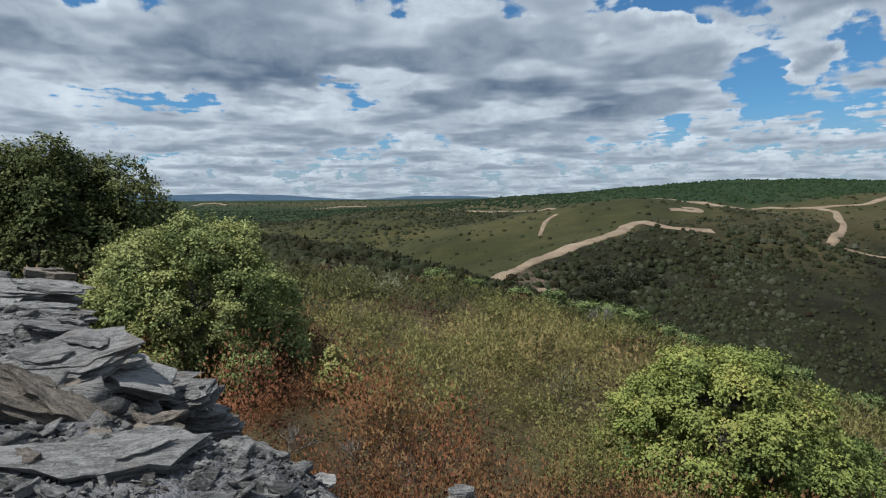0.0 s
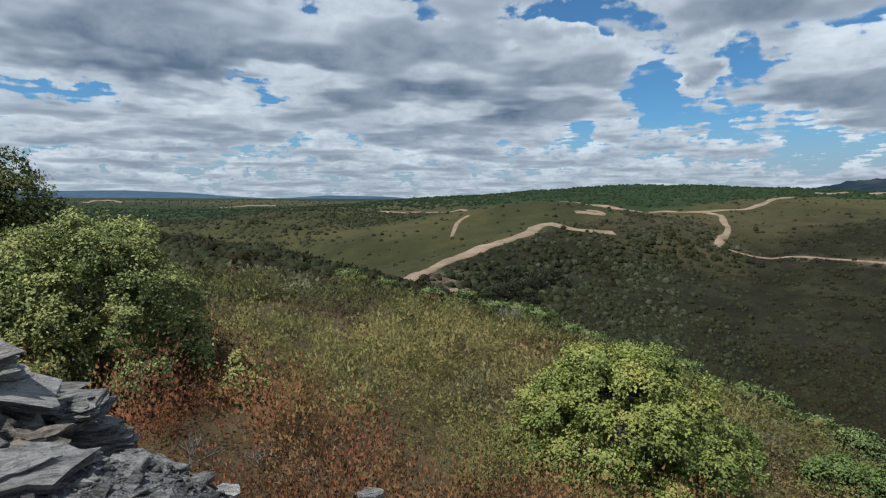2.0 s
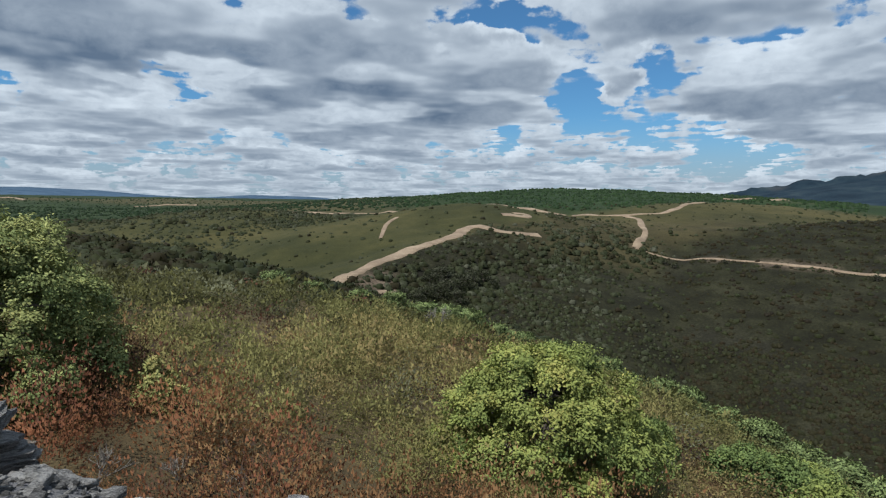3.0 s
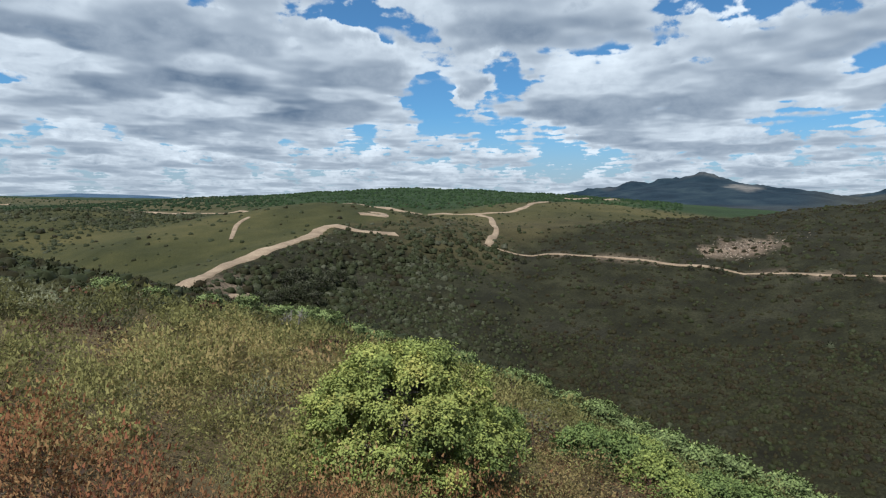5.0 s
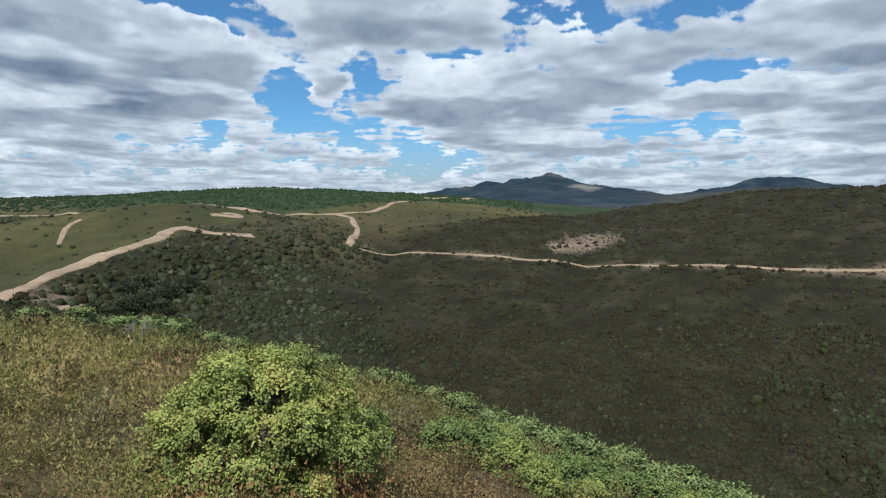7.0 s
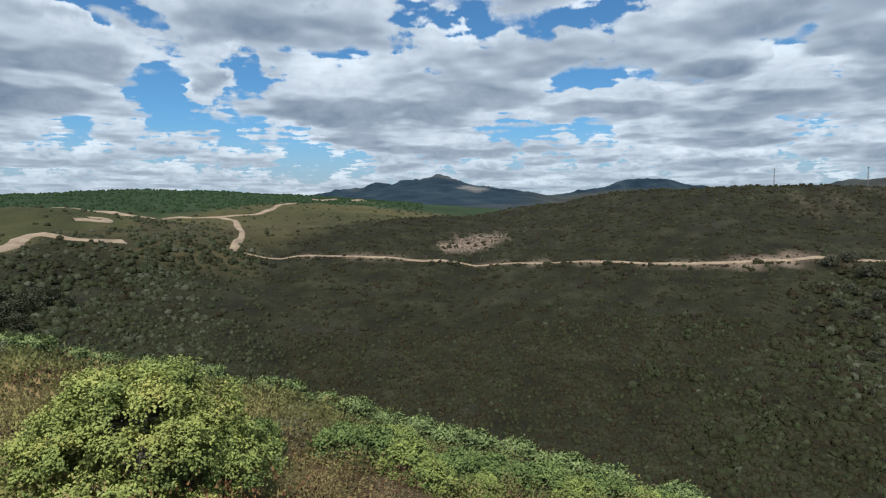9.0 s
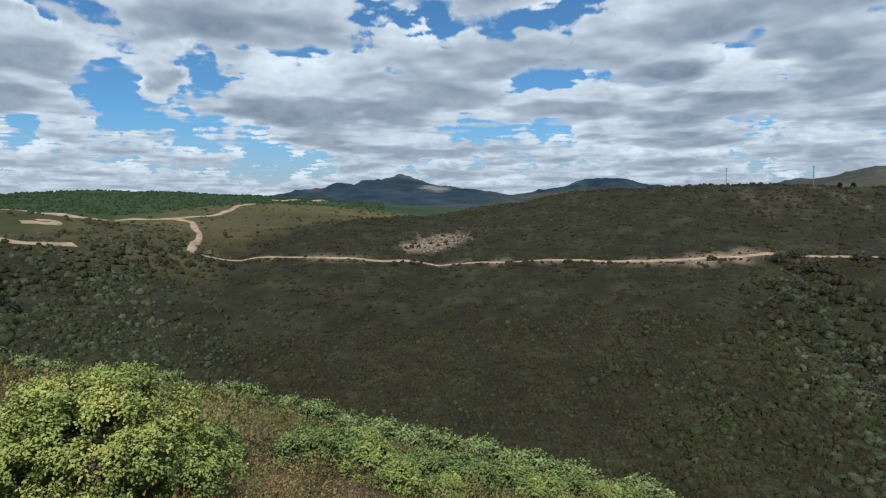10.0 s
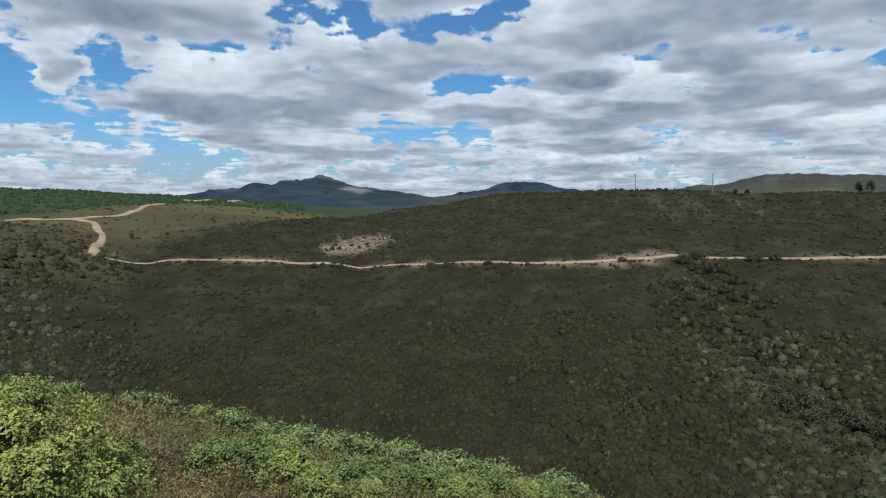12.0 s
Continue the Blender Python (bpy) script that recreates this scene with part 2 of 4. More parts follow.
def ground_material():
    """Bare soil and low growth between the shrubs, by the kind of land, with cloud shade and haze in the colours."""
    m, tree, shader = material("heathland")
    place = geometry(tree, "Position")
    a, b, c = grain(tree, place, 0.012, 6, 0.6), grain(tree, place, 0.09, 6, 0.65), grain(tree, place, 1.3, 6, 0.7)
    mix = b * 0.5 + c * 0.5
    heath = stops(tree, mix, (0.3, (0.04, 0.03, 0.018)), (0.5, (0.085, 0.065, 0.034)), (0.7, (0.15, 0.12, 0.06)))
    # valley slopes under cloud: the shade is put into this very dark heather colour
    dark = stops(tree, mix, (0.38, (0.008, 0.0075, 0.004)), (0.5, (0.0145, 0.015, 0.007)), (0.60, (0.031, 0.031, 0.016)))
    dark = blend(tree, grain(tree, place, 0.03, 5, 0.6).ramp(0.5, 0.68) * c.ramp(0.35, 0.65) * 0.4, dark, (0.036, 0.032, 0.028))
    grass = stops(tree, a * 0.55 + mix * 0.45, (0.38, (0.020, 0.024, 0.009)), (0.5, (0.042, 0.043, 0.016)), (0.62, (0.080, 0.070, 0.028)))
    pine = stops(tree, a * 0.4 + mix * 0.6, (0.34, (0.010, 0.019, 0.009)), (0.5, (0.018, 0.034, 0.013)), (0.66, (0.030, 0.052, 0.019)))
    slate = stops(tree, c, (0.3, (0.05, 0.052, 0.058)), (0.7, (0.16, 0.16, 0.17)))
    # distance haze mixed into the mountain's bluish colour
    hazy_moor = stops(tree, a * 0.6 + mix * 0.4, (0.40, (0.005, 0.014, 0.024)), (0.5, (0.010, 0.023, 0.036)), (0.62, (0.024, 0.040, 0.050)))
    rock = stops(tree, mix, (0.35, (0.04, 0.045, 0.05)), (0.65, (0.20, 0.19, 0.18)))
    # farthest hills: their blue is painted haze
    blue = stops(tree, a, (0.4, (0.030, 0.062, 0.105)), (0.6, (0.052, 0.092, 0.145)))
    bare = stops(tree, b * 0.4 + c * 0.6, (0.35, (0.06, 0.048, 0.036)), (0.5, (0.17, 0.125, 0.095)), (0.64, (0.33, 0.255, 0.195)))
    colour = heath
    for name, other in (("shaded_heather", dark), ("grass", grass), ("pine", pine), ("hazy_moor", hazy_moor), ("outcrop", rock), ("hazy_far_land", blue), ("bare", bare), ("slate", slate)):
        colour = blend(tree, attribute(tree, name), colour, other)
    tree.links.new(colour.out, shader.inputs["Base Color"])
    shader.inputs["Roughness"].default_value = 0.95
    shader.inputs["Specular IOR Level"].default_value = 0.15
    bump(tree, shader, b + c, 0.7, 0.5)
    return m


HEATHLAND = ground_material()

# ---- terrain: ridges and hills as crest lines with falling flanks ----
def crest(*pts):
    """A crest line from bearings (degrees, to the right of north), ranges and heights."""
    return np.array([(r * math.sin(radians(a)), r * math.cos(radians(a)), z) for a, r, z in pts])


# name: crest line, flank slope on the side of the viewpoint and beyond, roundness, foot of the flank (and how it goes on)
RIDGES = {
    "dark_spur": (crest((-40, 170, -4), (-25, 135, -6.4), (-18, 118, -9.0), (-13, 106, -11), (-8, 96, -14), (-3, 88, -17)), 0.30, 0.30, 7, 60),
    "track_spur": (crest((-9, 150, -29), (-5.1, 170, -24.3), (-2, 190, -20.8), (1, 210, -18.1), (4.2, 230, -14.9), (8, 256, -11.8), (10.3, 275, -8.2), (10, 340, 1.5)), 0.30, 0.26, 8, 90),
    "round_hill": (crest((-1, 325, -9.5), (3.7, 335, -2.2), (7.2, 340, 1.8), (10.7, 345, 2.6), (13.1, 350, -1.2), (16.5, 350, -8.5)), 0.22, 0.2, 18, 90),
    "fork_saddle": (crest((12, 425, -1.5), (15, 430, -3.4), (20, 430, -4.4), (24, 430, -5.4), (26.5, 440, -2.0), (28.6, 450, 4.5), (31.6, 470, 5.4), (34.8, 480, 3.2), (39.6, 480, -5)), 0.135, 0.14, 12, 125),
    "back_knoll": (crest((30, 620, 6.5), (33, 600, 9.2), (36, 600, 7.6), (39, 600, 1), (42, 600, -9)), 0.15, 0.15, 10, 90),
    "sun_hill": (crest((-20, 370, -23), (-16, 400, -8), (-12.8, 420, -2), (-9.6, 430, -3), (-4.7, 430, -5), (1, 430, -6.5)), 0.20, 0.16, 20, 150),
    "dark_hill": (crest((24.5, 298, -23.5), (28, 310, -19), (36, 340, -9), (41, 360, -5), (49, 385, -2.6), (55, 400, 4.3), (61, 410, 11.3), (69, 400, 13.2), (76, 400, 11.8), (82, 390, 9), (92, 400, 9), (112, 420, 10)), 0.25, 0.2, 16, 400),
    "pine_ridge": (crest((-32, 1500, 12), (-18, 1200, 11), (-2.6, 1000, 9), (3.7, 850, 16), (8.2, 800, 18), (11, 760, 20), (17.5, 740, 24), (21.7, 740, 24), (28.6, 760, 20), (30.4, 770, 13), (33, 780, 4), (36, 790, -8)), 0.085, 0.08, 40, 320),
    "mountain": (crest((27, 2100, 20), (31.5, 2100, 55), (34.3, 2130, 75), (36.9, 2150, 84), (37.5, 2150, 97), (38.0, 2150, 99), (39.1, 2150, 92), (40.4, 2180, 111), (42.0, 2200, 111), (42.9, 2200, 125), (43.5, 2200, 131), (44.2, 2200, 121), (45.2, 2210, 110), (47.6, 2230, 80), (50.5, 2280, 58), (52.6, 2330, 46), (55.0, 2380, 60), (59.0, 2400, 84), (60.8, 2400, 112), (64.2, 2400, 111), (65.7, 2400, 88), (69.0, 2350, 67), (73.0, 2250, 56), (76.7, 2100, 64), (77.8, 2050, 78), (79.5, 2000, 73), (83.3, 1920, 96), (86.3, 1900, 95), (88.1, 1900, 88), (91.3, 1900, 84), (104, 1900, 70)), 0.42, 0.4, 3, 90, -0.27),
    "far_hills": (crest((-60, 4300, 100), (-45, 4300, 105), (-33, 4300, 96), (-28, 4300, 105), (-24, 4300, 96), (-20, 4300, 74), (-16, 4300, 60), (-12.8, 4300, 66), (-10.6, 4300, 82), (-6.3, 4300, 76), (-2.6, 4300, 56), (6, 4300, 50)), 0.09, 0.08, 60, 1500),
}
KINDS = ["home_hill", "plain"] + list(RIDGES)


def smooth(a, b, v):
    t = np.clip((v - a) / (b - a), 0, 1)
    return t * t * (3 - 2 * t)


def flank(x, y, line, near, far, w, foot, beyond=0.3):
    """Height of a hill with that crest line: the highest of what its stretches give."""
    best, least = np.full(x.shape, -1e9), np.full(x.shape, 1e9)
    for (ax, ay, az), (bx, by, bz) in zip(line[:-1], line[1:]):
        ux, uy = bx - ax, by - ay
        long = math.hypot(ux, uy)
        k = np.clip(((x - ax) * ux + (y - ay) * uy) / long ** 2, 0, 1)
        d = np.hypot(x - ax - k * ux, y - ay - k * uy)
        side = 0.5 - 0.5 * (ux * (y - ay) - uy * (x - ax)) / long / np.maximum(np.hypot(x - ax, y - ay), d + 1e-6)
        slope = far + (near - far) * smooth(0.35, 0.65, side)
        z = az + k * (bz - az) - slope * (np.sqrt(d * d + w * w) - w) - beyond * np.clip(d - foot, 0, None)
        best, least = np.maximum(best, z), np.minimum(least, d)
    return best, least


GULLY = np.array([(236, 47, 0), (222, 44, 0), (200, 40, 0), (176, 24, 0), (152, 5, 0), (140, -12, 0), (120, -40, 0)], float)
BROOK = np.array([(115, 262, 0), (75, 235, 0), (38, 205, 0), (16, 180, 0), (-6, 150, 0), (-30, 160, 0), (-70, 200, 0)], float)


def from_line(x, y, line):
    return flank(x, y, line, 0, 0, 1, 1e9)[1]


def ripple(x, y, size, seed):
    """A cheap smooth unevenness made of crossing waves."""
    r = np.random.RandomState(seed)
    v = 0 * x
    for i in range(7):
        a, s = r.uniform(0, 6.28), size * r.uniform(0.6, 1.8)
        v = v + np.sin((x * math.cos(a) + y * math.sin(a)) * 6.28 / s + r.uniform(0, 6.28) + 1.3 * np.sin((y * math.cos(a) - x * math.sin(a)) * 4.1 / s))
    return v / 4


def heap_line(x, y):
    """Metres inside the edge of the slate heap."""
    return 2.92 - 0.543 * x - 0.84 * y + 0.25 * np.sin(1.9 * x - 0.7 * y) + 0.12 * np.sin(4.3 * x + 2)


def ground(x, y, split=False):
    """Height of the ground, and on demand the share of each landform."""
    x, y = np.asarray(x, float), np.asarray(y, float)
    r = np.hypot(x, y)
    home = -(3.25 + 0.22 * x + 0.025 * y + 0.0062 * x * x + 0.0015 * y * y) - 0.004 * np.clip(-y, 0, 60) ** 2
    home = home + 1.55 * smooth(-0.5, 1.5, heap_line(x, y)) * smooth(30, 12, r)
    plain = -58 + 36 * smooth(180, 460, r) + 0.022 * np.minimum(r, 2600)
    heights = [home, plain]
    for row in RIDGES.values():
        heights.append(flank(x, y, *row)[0])
    heights = np.stack(heights)
    k = np.clip(0.007 * r, 0.2, 3)
    top = heights.max(0)
    share = np.exp(np.maximum((heights - top) / k, -40))
    total = share.sum(0)
    z = top + k * np.log(total)
    z = z - 4.5 * np.exp(-((from_line(x, y, GULLY) / 13) ** 2)) - 3.0 * np.exp(-((from_line(x, y, BROOK) / 14) ** 2))
    z = z + ripple(x, y, 5, 3) * 0.10 * smooth(2, 8, r) + ripple(x, y, 45, 4) * 0.9 * smooth(60, 200, r) + ripple(x, y, 300, 5) * 2.0 * smooth(500, 900, r) * smooth(1900, 1500, r)
    if not split:
        return z
    # plant cover, with the shade in its colour, changes gradually and raggedly from one landform to the next
    loose = np.stack([ripple(x, y, 38, 60 + i) for i in range(len(heights))]) * np.clip(0.003 * r, 0, 1.0) * 0.5
    k = np.clip(0.003 * r, 0.2, 1.2)
    share = np.exp(np.maximum((heights + loose - (heights + loose).max(0)) / k, -40))
    return z, share / share.sum(0)


# ---- building helpers ----
def mesh_of(name, verts, faces, mat, round_as=None, **values):
    """A mesh of triangles or quads from arrays, with values for each vertex; round_as: normals that shade leaves as the mound they make up."""
    verts, faces = np.asarray(verts, np.float32), np.asarray(faces, np.int32)
    me = bpy.data.meshes.new(name)
    n, k = faces.shape
    me.vertices.add(len(verts)), me.loops.add(n * k), me.polygons.add(n)
    me.vertices.foreach_set("co", verts.ravel())
    me.loops.foreach_set("vertex_index", faces.ravel())
    me.polygons.foreach_set("loop_start", np.arange(0, n * k, k, dtype=np.int32))
    me.polygons.foreach_set("loop_total", np.full(n, k, np.int32))
    for key, v in values.items():
        me.attributes.new(key, "FLOAT", "POINT").data.foreach_set("value", np.asarray(v, np.float32))
    me.update(calc_edges=True)
    me.materials.append(mat)
    if round_as is not None:
        me.polygons.foreach_set("use_smooth", np.ones(n, bool))
        me.normals_split_custom_set_from_vertices(round_as)
    return me


def part(name, data, parent=None, label=""):
    """Links a mesh, or a bmesh with its material, as one object under a thing."""
    ob = new(name, data)
    ob.parent = parent
    return tagged(ob, label) if label else ob


def from_bm(name, bm, mat):
    me = bpy.data.meshes.new(name)
    bm.to_mesh(me)
    bm.free()
    me.materials.append(mat)
    return me


def polar(a, r):
    return r * math.sin(radians(a)), r * math.cos(radians(a))


def spline(pts, step):
    """Catmull-Rom through points in plan, at even steps."""
    p = np.array(pts, float)
    p = np.vstack([2 * p[0] - p[1], p, 2 * p[-1] - p[-2]])
    out = []
    for a, b, c, d in zip(p, p[1:], p[2:], p[3:]):
        n = max(2, int(np.hypot(*(c - b)) / step))
        t = np.linspace(0, 1, n, endpoint=False)[:, None]
        out.append(0.5 * (2 * b + (c - a) * t + (2 * a - 5 * b + 4 * c - d) * t * t + (3 * b - a - 3 * c + d) * t ** 3))
    return np.vstack(out + [p[-2:-1]])


VALLEY_ROAD = [(122, 266), (133, 258), (146, 248), (160.5, 229), (178, 212.5), (194, 193.4), (206, 171), (213, 146), (219.5, 123), (226.6, 103.5), (233.8, 89.4), (244, 74.5), (256, 61), (263, 36), (266.9, 13.3), (273, -7), (285, -40)]


# ---- ground ----
def east_of_spur(x, y):
    """1 on the scrubby eastern flank of the spur that carries the track, 0 on its grassy western one."""
    bearing = np.degrees(np.arctan2(x, y))
    edge = np.interp(np.hypot(x, y), [150, 187, 210, 250, 270, 300], [-6, -2, 1.2, 7.8, 9.5, 16])
    return smooth(-0.4, 1.2, bearing - edge)


def stony_foot(x, y):
    """Pale stones on the flank below the end of the wide track."""
    return smooth(0.35, 0.8, np.exp(-(((x - 3) / 9) ** 2 + ((y - 184) / 14) ** 2)) * east_of_spur(x, y) + 0.2 * ripple(x, y, 6, 19))


def build_ground():
    bearings = np.radians(np.concatenate([np.arange(-54, 100, 0.38), np.arange(100, 306, 3.0)]))
    ranges = np.unique(np.concatenate([[0.05, 0.4, 0.8], np.geomspace(1.2, 4850, 300), np.arange(1870, 2440, 14.0), np.arange(4240, 4360, 24.0)]))
    A, R = np.meshgrid(bearings, ranges)
    x, y = R * np.sin(A), R * np.cos(A)
    z, share = ground(x, y, split=True)
    s = dict(zip(KINDS, share))
    d = from_line(x, y, RIDGES["mountain"][0])
    bits = ripple(x, y, 160, 11)
    inside = smooth(-0.3, 0.3, heap_line(x, y)) * smooth(16, 10, R)
    # flanks whose shade is painted as darker cover in place of grass
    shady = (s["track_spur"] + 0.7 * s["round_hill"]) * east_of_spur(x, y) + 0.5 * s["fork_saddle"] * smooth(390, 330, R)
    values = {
        # heather with cloud shade in its colour: dark hill, spur, valley floor, shady flanks
        "shaded_heather": 1.6 * s["dark_hill"] + 0.8 * s["dark_spur"] + s["plain"] * np.maximum(smooth(330, 260, R), 0.6 * smooth(30, 20, np.degrees(A))) + shady,
        "grass": s["sun_hill"] + s["round_hill"] + s["fork_saddle"] * 0.85 + s["back_knoll"] + s["track_spur"] - shady + s["mountain"] * (0.25 * smooth(75, 79, np.degrees(A)) + 0.4 * smooth(50, 56, np.degrees(A)) * smooth(60, 180, d)),
        "pine": s["pine_ridge"] * (0.45 + 0.55 * smooth(-4, 9, np.degrees(A))) + 0.9 * s["plain"] * smooth(260, 330, R) * smooth(38, 30, np.degrees(A)) + 0.3 * s["dark_spur"],
        # mountain and far plain, haze included in the colour
        "hazy_moor": s["mountain"] * (1 - 0.35 * smooth(75, 79, np.degrees(A)) - 0.35 * smooth(50, 56, np.degrees(A)) * smooth(60, 180, d)) + 0.85 * s["plain"] * smooth(330, 420, R) * smooth(30, 38, np.degrees(A)),
        "outcrop": s["mountain"] * smooth(60, 10, d) * smooth(0.2, 0.9, bits) * 0.35,
        # haze-blue of the farthest hills
        "hazy_far_land": s["far_hills"],
        "slate": inside,
        "bare": 0.0,
    }
    lane = from_line(x, y, np.column_stack([spline(VALLEY_ROAD, 12), 0 * spline(VALLEY_ROAD, 12)[:, 0]]))
    cut = np.exp(-((np.degrees(A) - 72.5) / 3.6) ** 2) * smooth(150, 200, R)
    values["bare"] = np.maximum(smooth(2.4, 0.8, lane + 2.0 * ripple(x, y, 22, 15)) * 0.45, smooth(6.5, 3.0, lane + 1.6 * ripple(x, y, 12, 18)) * cut)
    stony = np.exp(-(((x - 226) / 22) ** 2 + ((y - 209) / 14) ** 2)) + 0.6 * np.exp(-(((x - 208) / 10) ** 2 + ((y - 213) / 6) ** 2))
    values["bare"] = np.maximum(values["bare"], smooth(0.35, 0.8, stony + 0.25 * ripple(x, y, 9, 16)) * 0.75)
    values["bare"] = np.maximum(values["bare"], stony_foot(x, y) * 0.5 * smooth(160, 170, R))
    for a, r in ((75.2, 345), (77.4, 350)):
        u = (np.degrees(A) - a - (R - r) * -0.035) / 0.9
        values["bare"] = np.maximum(values["bare"], 0.16 * np.exp(-u * u - ((R - r) / 26) ** 2))
    path = from_line(x, y, crest((78.2, 396, 0), (79.6, 380, 0), (81.0, 362, 0), (83.2, 330, 0)))
    values["bare"] = np.maximum(values["bare"], 0.22 * smooth(2.2, 0.6, path))
    scar = np.exp(-(((A - radians(46.8)) / radians(1.5)) ** 2 + ((z - 72) / 13) ** 2)) * s["mountain"]
    values["outcrop"] = np.maximum(values["outcrop"], smooth(0.2, 0.7, scar + 0.5 * bits * scar))
    z = z + s["mountain"] * (smooth(20, 200, d) * smooth(700, 300, d) * ripple(x, y, 150, 12) * 5 + smooth(60, 5, d) * np.abs(ripple(x, y, 22, 14)) * 7)
    n, m = R.shape
    i = np.arange(n * m).reshape(n, m)
    faces = np.stack([i[:-1], np.roll(i, -1, 1)[:-1], np.roll(i, -1, 1)[1:], i[1:]], -1).reshape(-1, 4)[:, ::-1]
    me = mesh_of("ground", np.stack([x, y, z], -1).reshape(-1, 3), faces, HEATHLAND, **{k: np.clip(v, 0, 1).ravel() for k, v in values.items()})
    me.polygons.foreach_set("use_smooth", np.ones(len(me.polygons), bool))
    tagged(new("ground", me), "rolling heath-covered hills with a valley and distant ridges", "ground", kind="structure")


build_ground()


# ---- tracks ----
ROADS = []


def track(label, pts, width, lift=0.3):
    """A graded earth track draped over the ground, with ragged shoulders."""
    line = spline(pts, 2.5)
    way = np.gradient(line, axis=0)
    side = np.stack([-way[:, 1], way[:, 0]], -1) / np.hypot(way[:, 0], way[:, 1])[:, None]
    rng = np.random.RandomState(len(ROADS) + 5)
    half = width / 2 * (1 + 0.16 * np.sin(np.arange(len(line)) * 0.31 + len(ROADS)) + rng.uniform(-0.12, 0.12, len(line)))
    rows = []
    for k, drop in ((-1.25, -0.5), (-1.0, lift * 0.8), (-0.5, lift * 0.75), (0, lift), (0.5, lift * 0.75), (1.0, lift * 0.8), (1.25, -0.5)):
        p = line + side * (half * k)[:, None]
        rows.append(np.column_stack([p, ground(p[:, 0], p[:, 1]) + drop]))
    v = np.stack(rows, 1)
    n, m = v.shape[:2]
    i = np.arange(n * m).reshape(n, m)
    f = np.stack([i[:-1, :-1], i[:-1, 1:], i[1:, 1:], i[1:, :-1]], -1).reshape(-1, 4)
    me = mesh_of("road", v.reshape(-1, 3), f, TRACK)
    me.polygons.foreach_set("use_smooth", np.ones(len(me.polygons), bool))
    tagged(new("road", me), label, "dirt track", kind="structure")
    ROADS.append((line, width))


track("wide sandy dirt track running along the crest of a spur", [(-14, 155), (-14.2, 172), (-6.8, 187), (4, 208.3), (16.7, 225.9), (34.1, 250), (41.5, 266.4), (48.5, 268.9), (57.8, 258.1), (74.1, 259.6)], 4.6)
track("sandy dirt track along the foot of the pine plantation", [(90, 470), (97, 430), (117.4, 391.5), (141.7, 378), (156.8, 360), (171, 356.3), (184.4, 357), (208.9, 381), (231.8, 398.8), (250, 425)], 4.0)
track("sandy hairpin turning place on a grassy hill", [(65, 297), (70, 297), (77, 297), (80, 305), (72, 304)], 4.4)
track("sandy dirt track descending from the fork", [(156.2, 357), (157, 340), (147, 314.3), (138, 290.6), (122, 266)], 3.0)
track("narrow pale dirt road crossing the shaded heather slope", VALLEY_ROAD, 1.7)
track("faint sandy footpath up a scrubby hill", [(3.8, 262), (4.7, 270.1), (7.2, 291.5), (12.9, 306.4)], 1.8)
track("short stretch of sandy track on a far knoll", [polar(31.6, 592), polar(32.4, 584), polar(33.4, 588), polar(34.0, 596)], 5.0, 0.9)
track("short stretch of sandy track on a far knoll", [polar(35.2, 578), polar(36.0, 586), polar(36.5, 594)], 4.0, 0.9)
track("pale track far off on the wooded plain", [(-645, 1077), (-690, 1195), (-658, 1196), (-603, 1134)], 7.0, 1.2)
track("pale track far off on the wooded plain", [(-327, 878), (-299, 915), (-250, 905)], 4.5, 1.2)
track("pale track behind a grassy hill", [(-82, 470), (-68, 500), (-40, 482), (-14.5, 464), (4.6, 456), (12, 456), (20.5, 440)], 3.2)
track("thin dirt path at the foot of the spur", [(-12, 160), (-3, 172), (8.6, 183)], 1.2)


def off_roads(x, y, gap):
    clear = np.ones(x.shape, bool)
    for line, width in ROADS:
        for px, py in line[::3]:
            clear &= (x - px) ** 2 + (y - py) ** 2 > (width / 2 + gap) ** 2
    return clear


# ---- low growth ----
def tuft(rng, n, height, half, leaf, slim=0.3, rise=0.7, sprigs=14):
    """Small leaves gathered in sprigs that fill a dome."""
    a, u = rng.uniform(0, 6.283, sprigs), rng.uniform(0.0, 1, sprigs)
    q = rng.uniform(0.45, 1, sprigs) * rng.uniform(0.75, 1.15, sprigs)
    dome = np.stack([np.cos(a) * np.sqrt(1 - u * u), np.sin(a) * np.sqrt(1 - u * u), u], -1)
    pick = rng.randint(0, sprigs, n)
    out = dome[pick]
    base = (dome * q[:, None] * (half, half, height))[pick] + rng.normal(0, 1, (n, 3)) * (0.17 * half, 0.17 * half, 0.15 * height)
    base[:, 2] = np.maximum(base[:, 2], 0.0)
    way = out * (1 - rise) + (0, 0, rise) + rng.normal(0, 0.4, (n, 3))
    way /= np.linalg.norm(way, axis=1)[:, None]
    across = np.cross(way, out + rng.normal(0, 0.32, (n, 3)) + (0, 0, 0.3))
    across /= np.linalg.norm(across, axis=1)[:, None] + 1e-6
    size = leaf * rng.uniform(0.6, 1.4, n)[:, None]
    v = np.stack([base - across * size * slim, base + across * size * slim, base + way * size], 1)
    away = (np.cross(v[:, 1] - v[:, 0], v[:, 2] - v[:, 0]) * (out + (0, 0, 0.3))).sum(1) < 0
    v[away] = v[away][:, ::-1]
    return v.reshape(-1, 3)


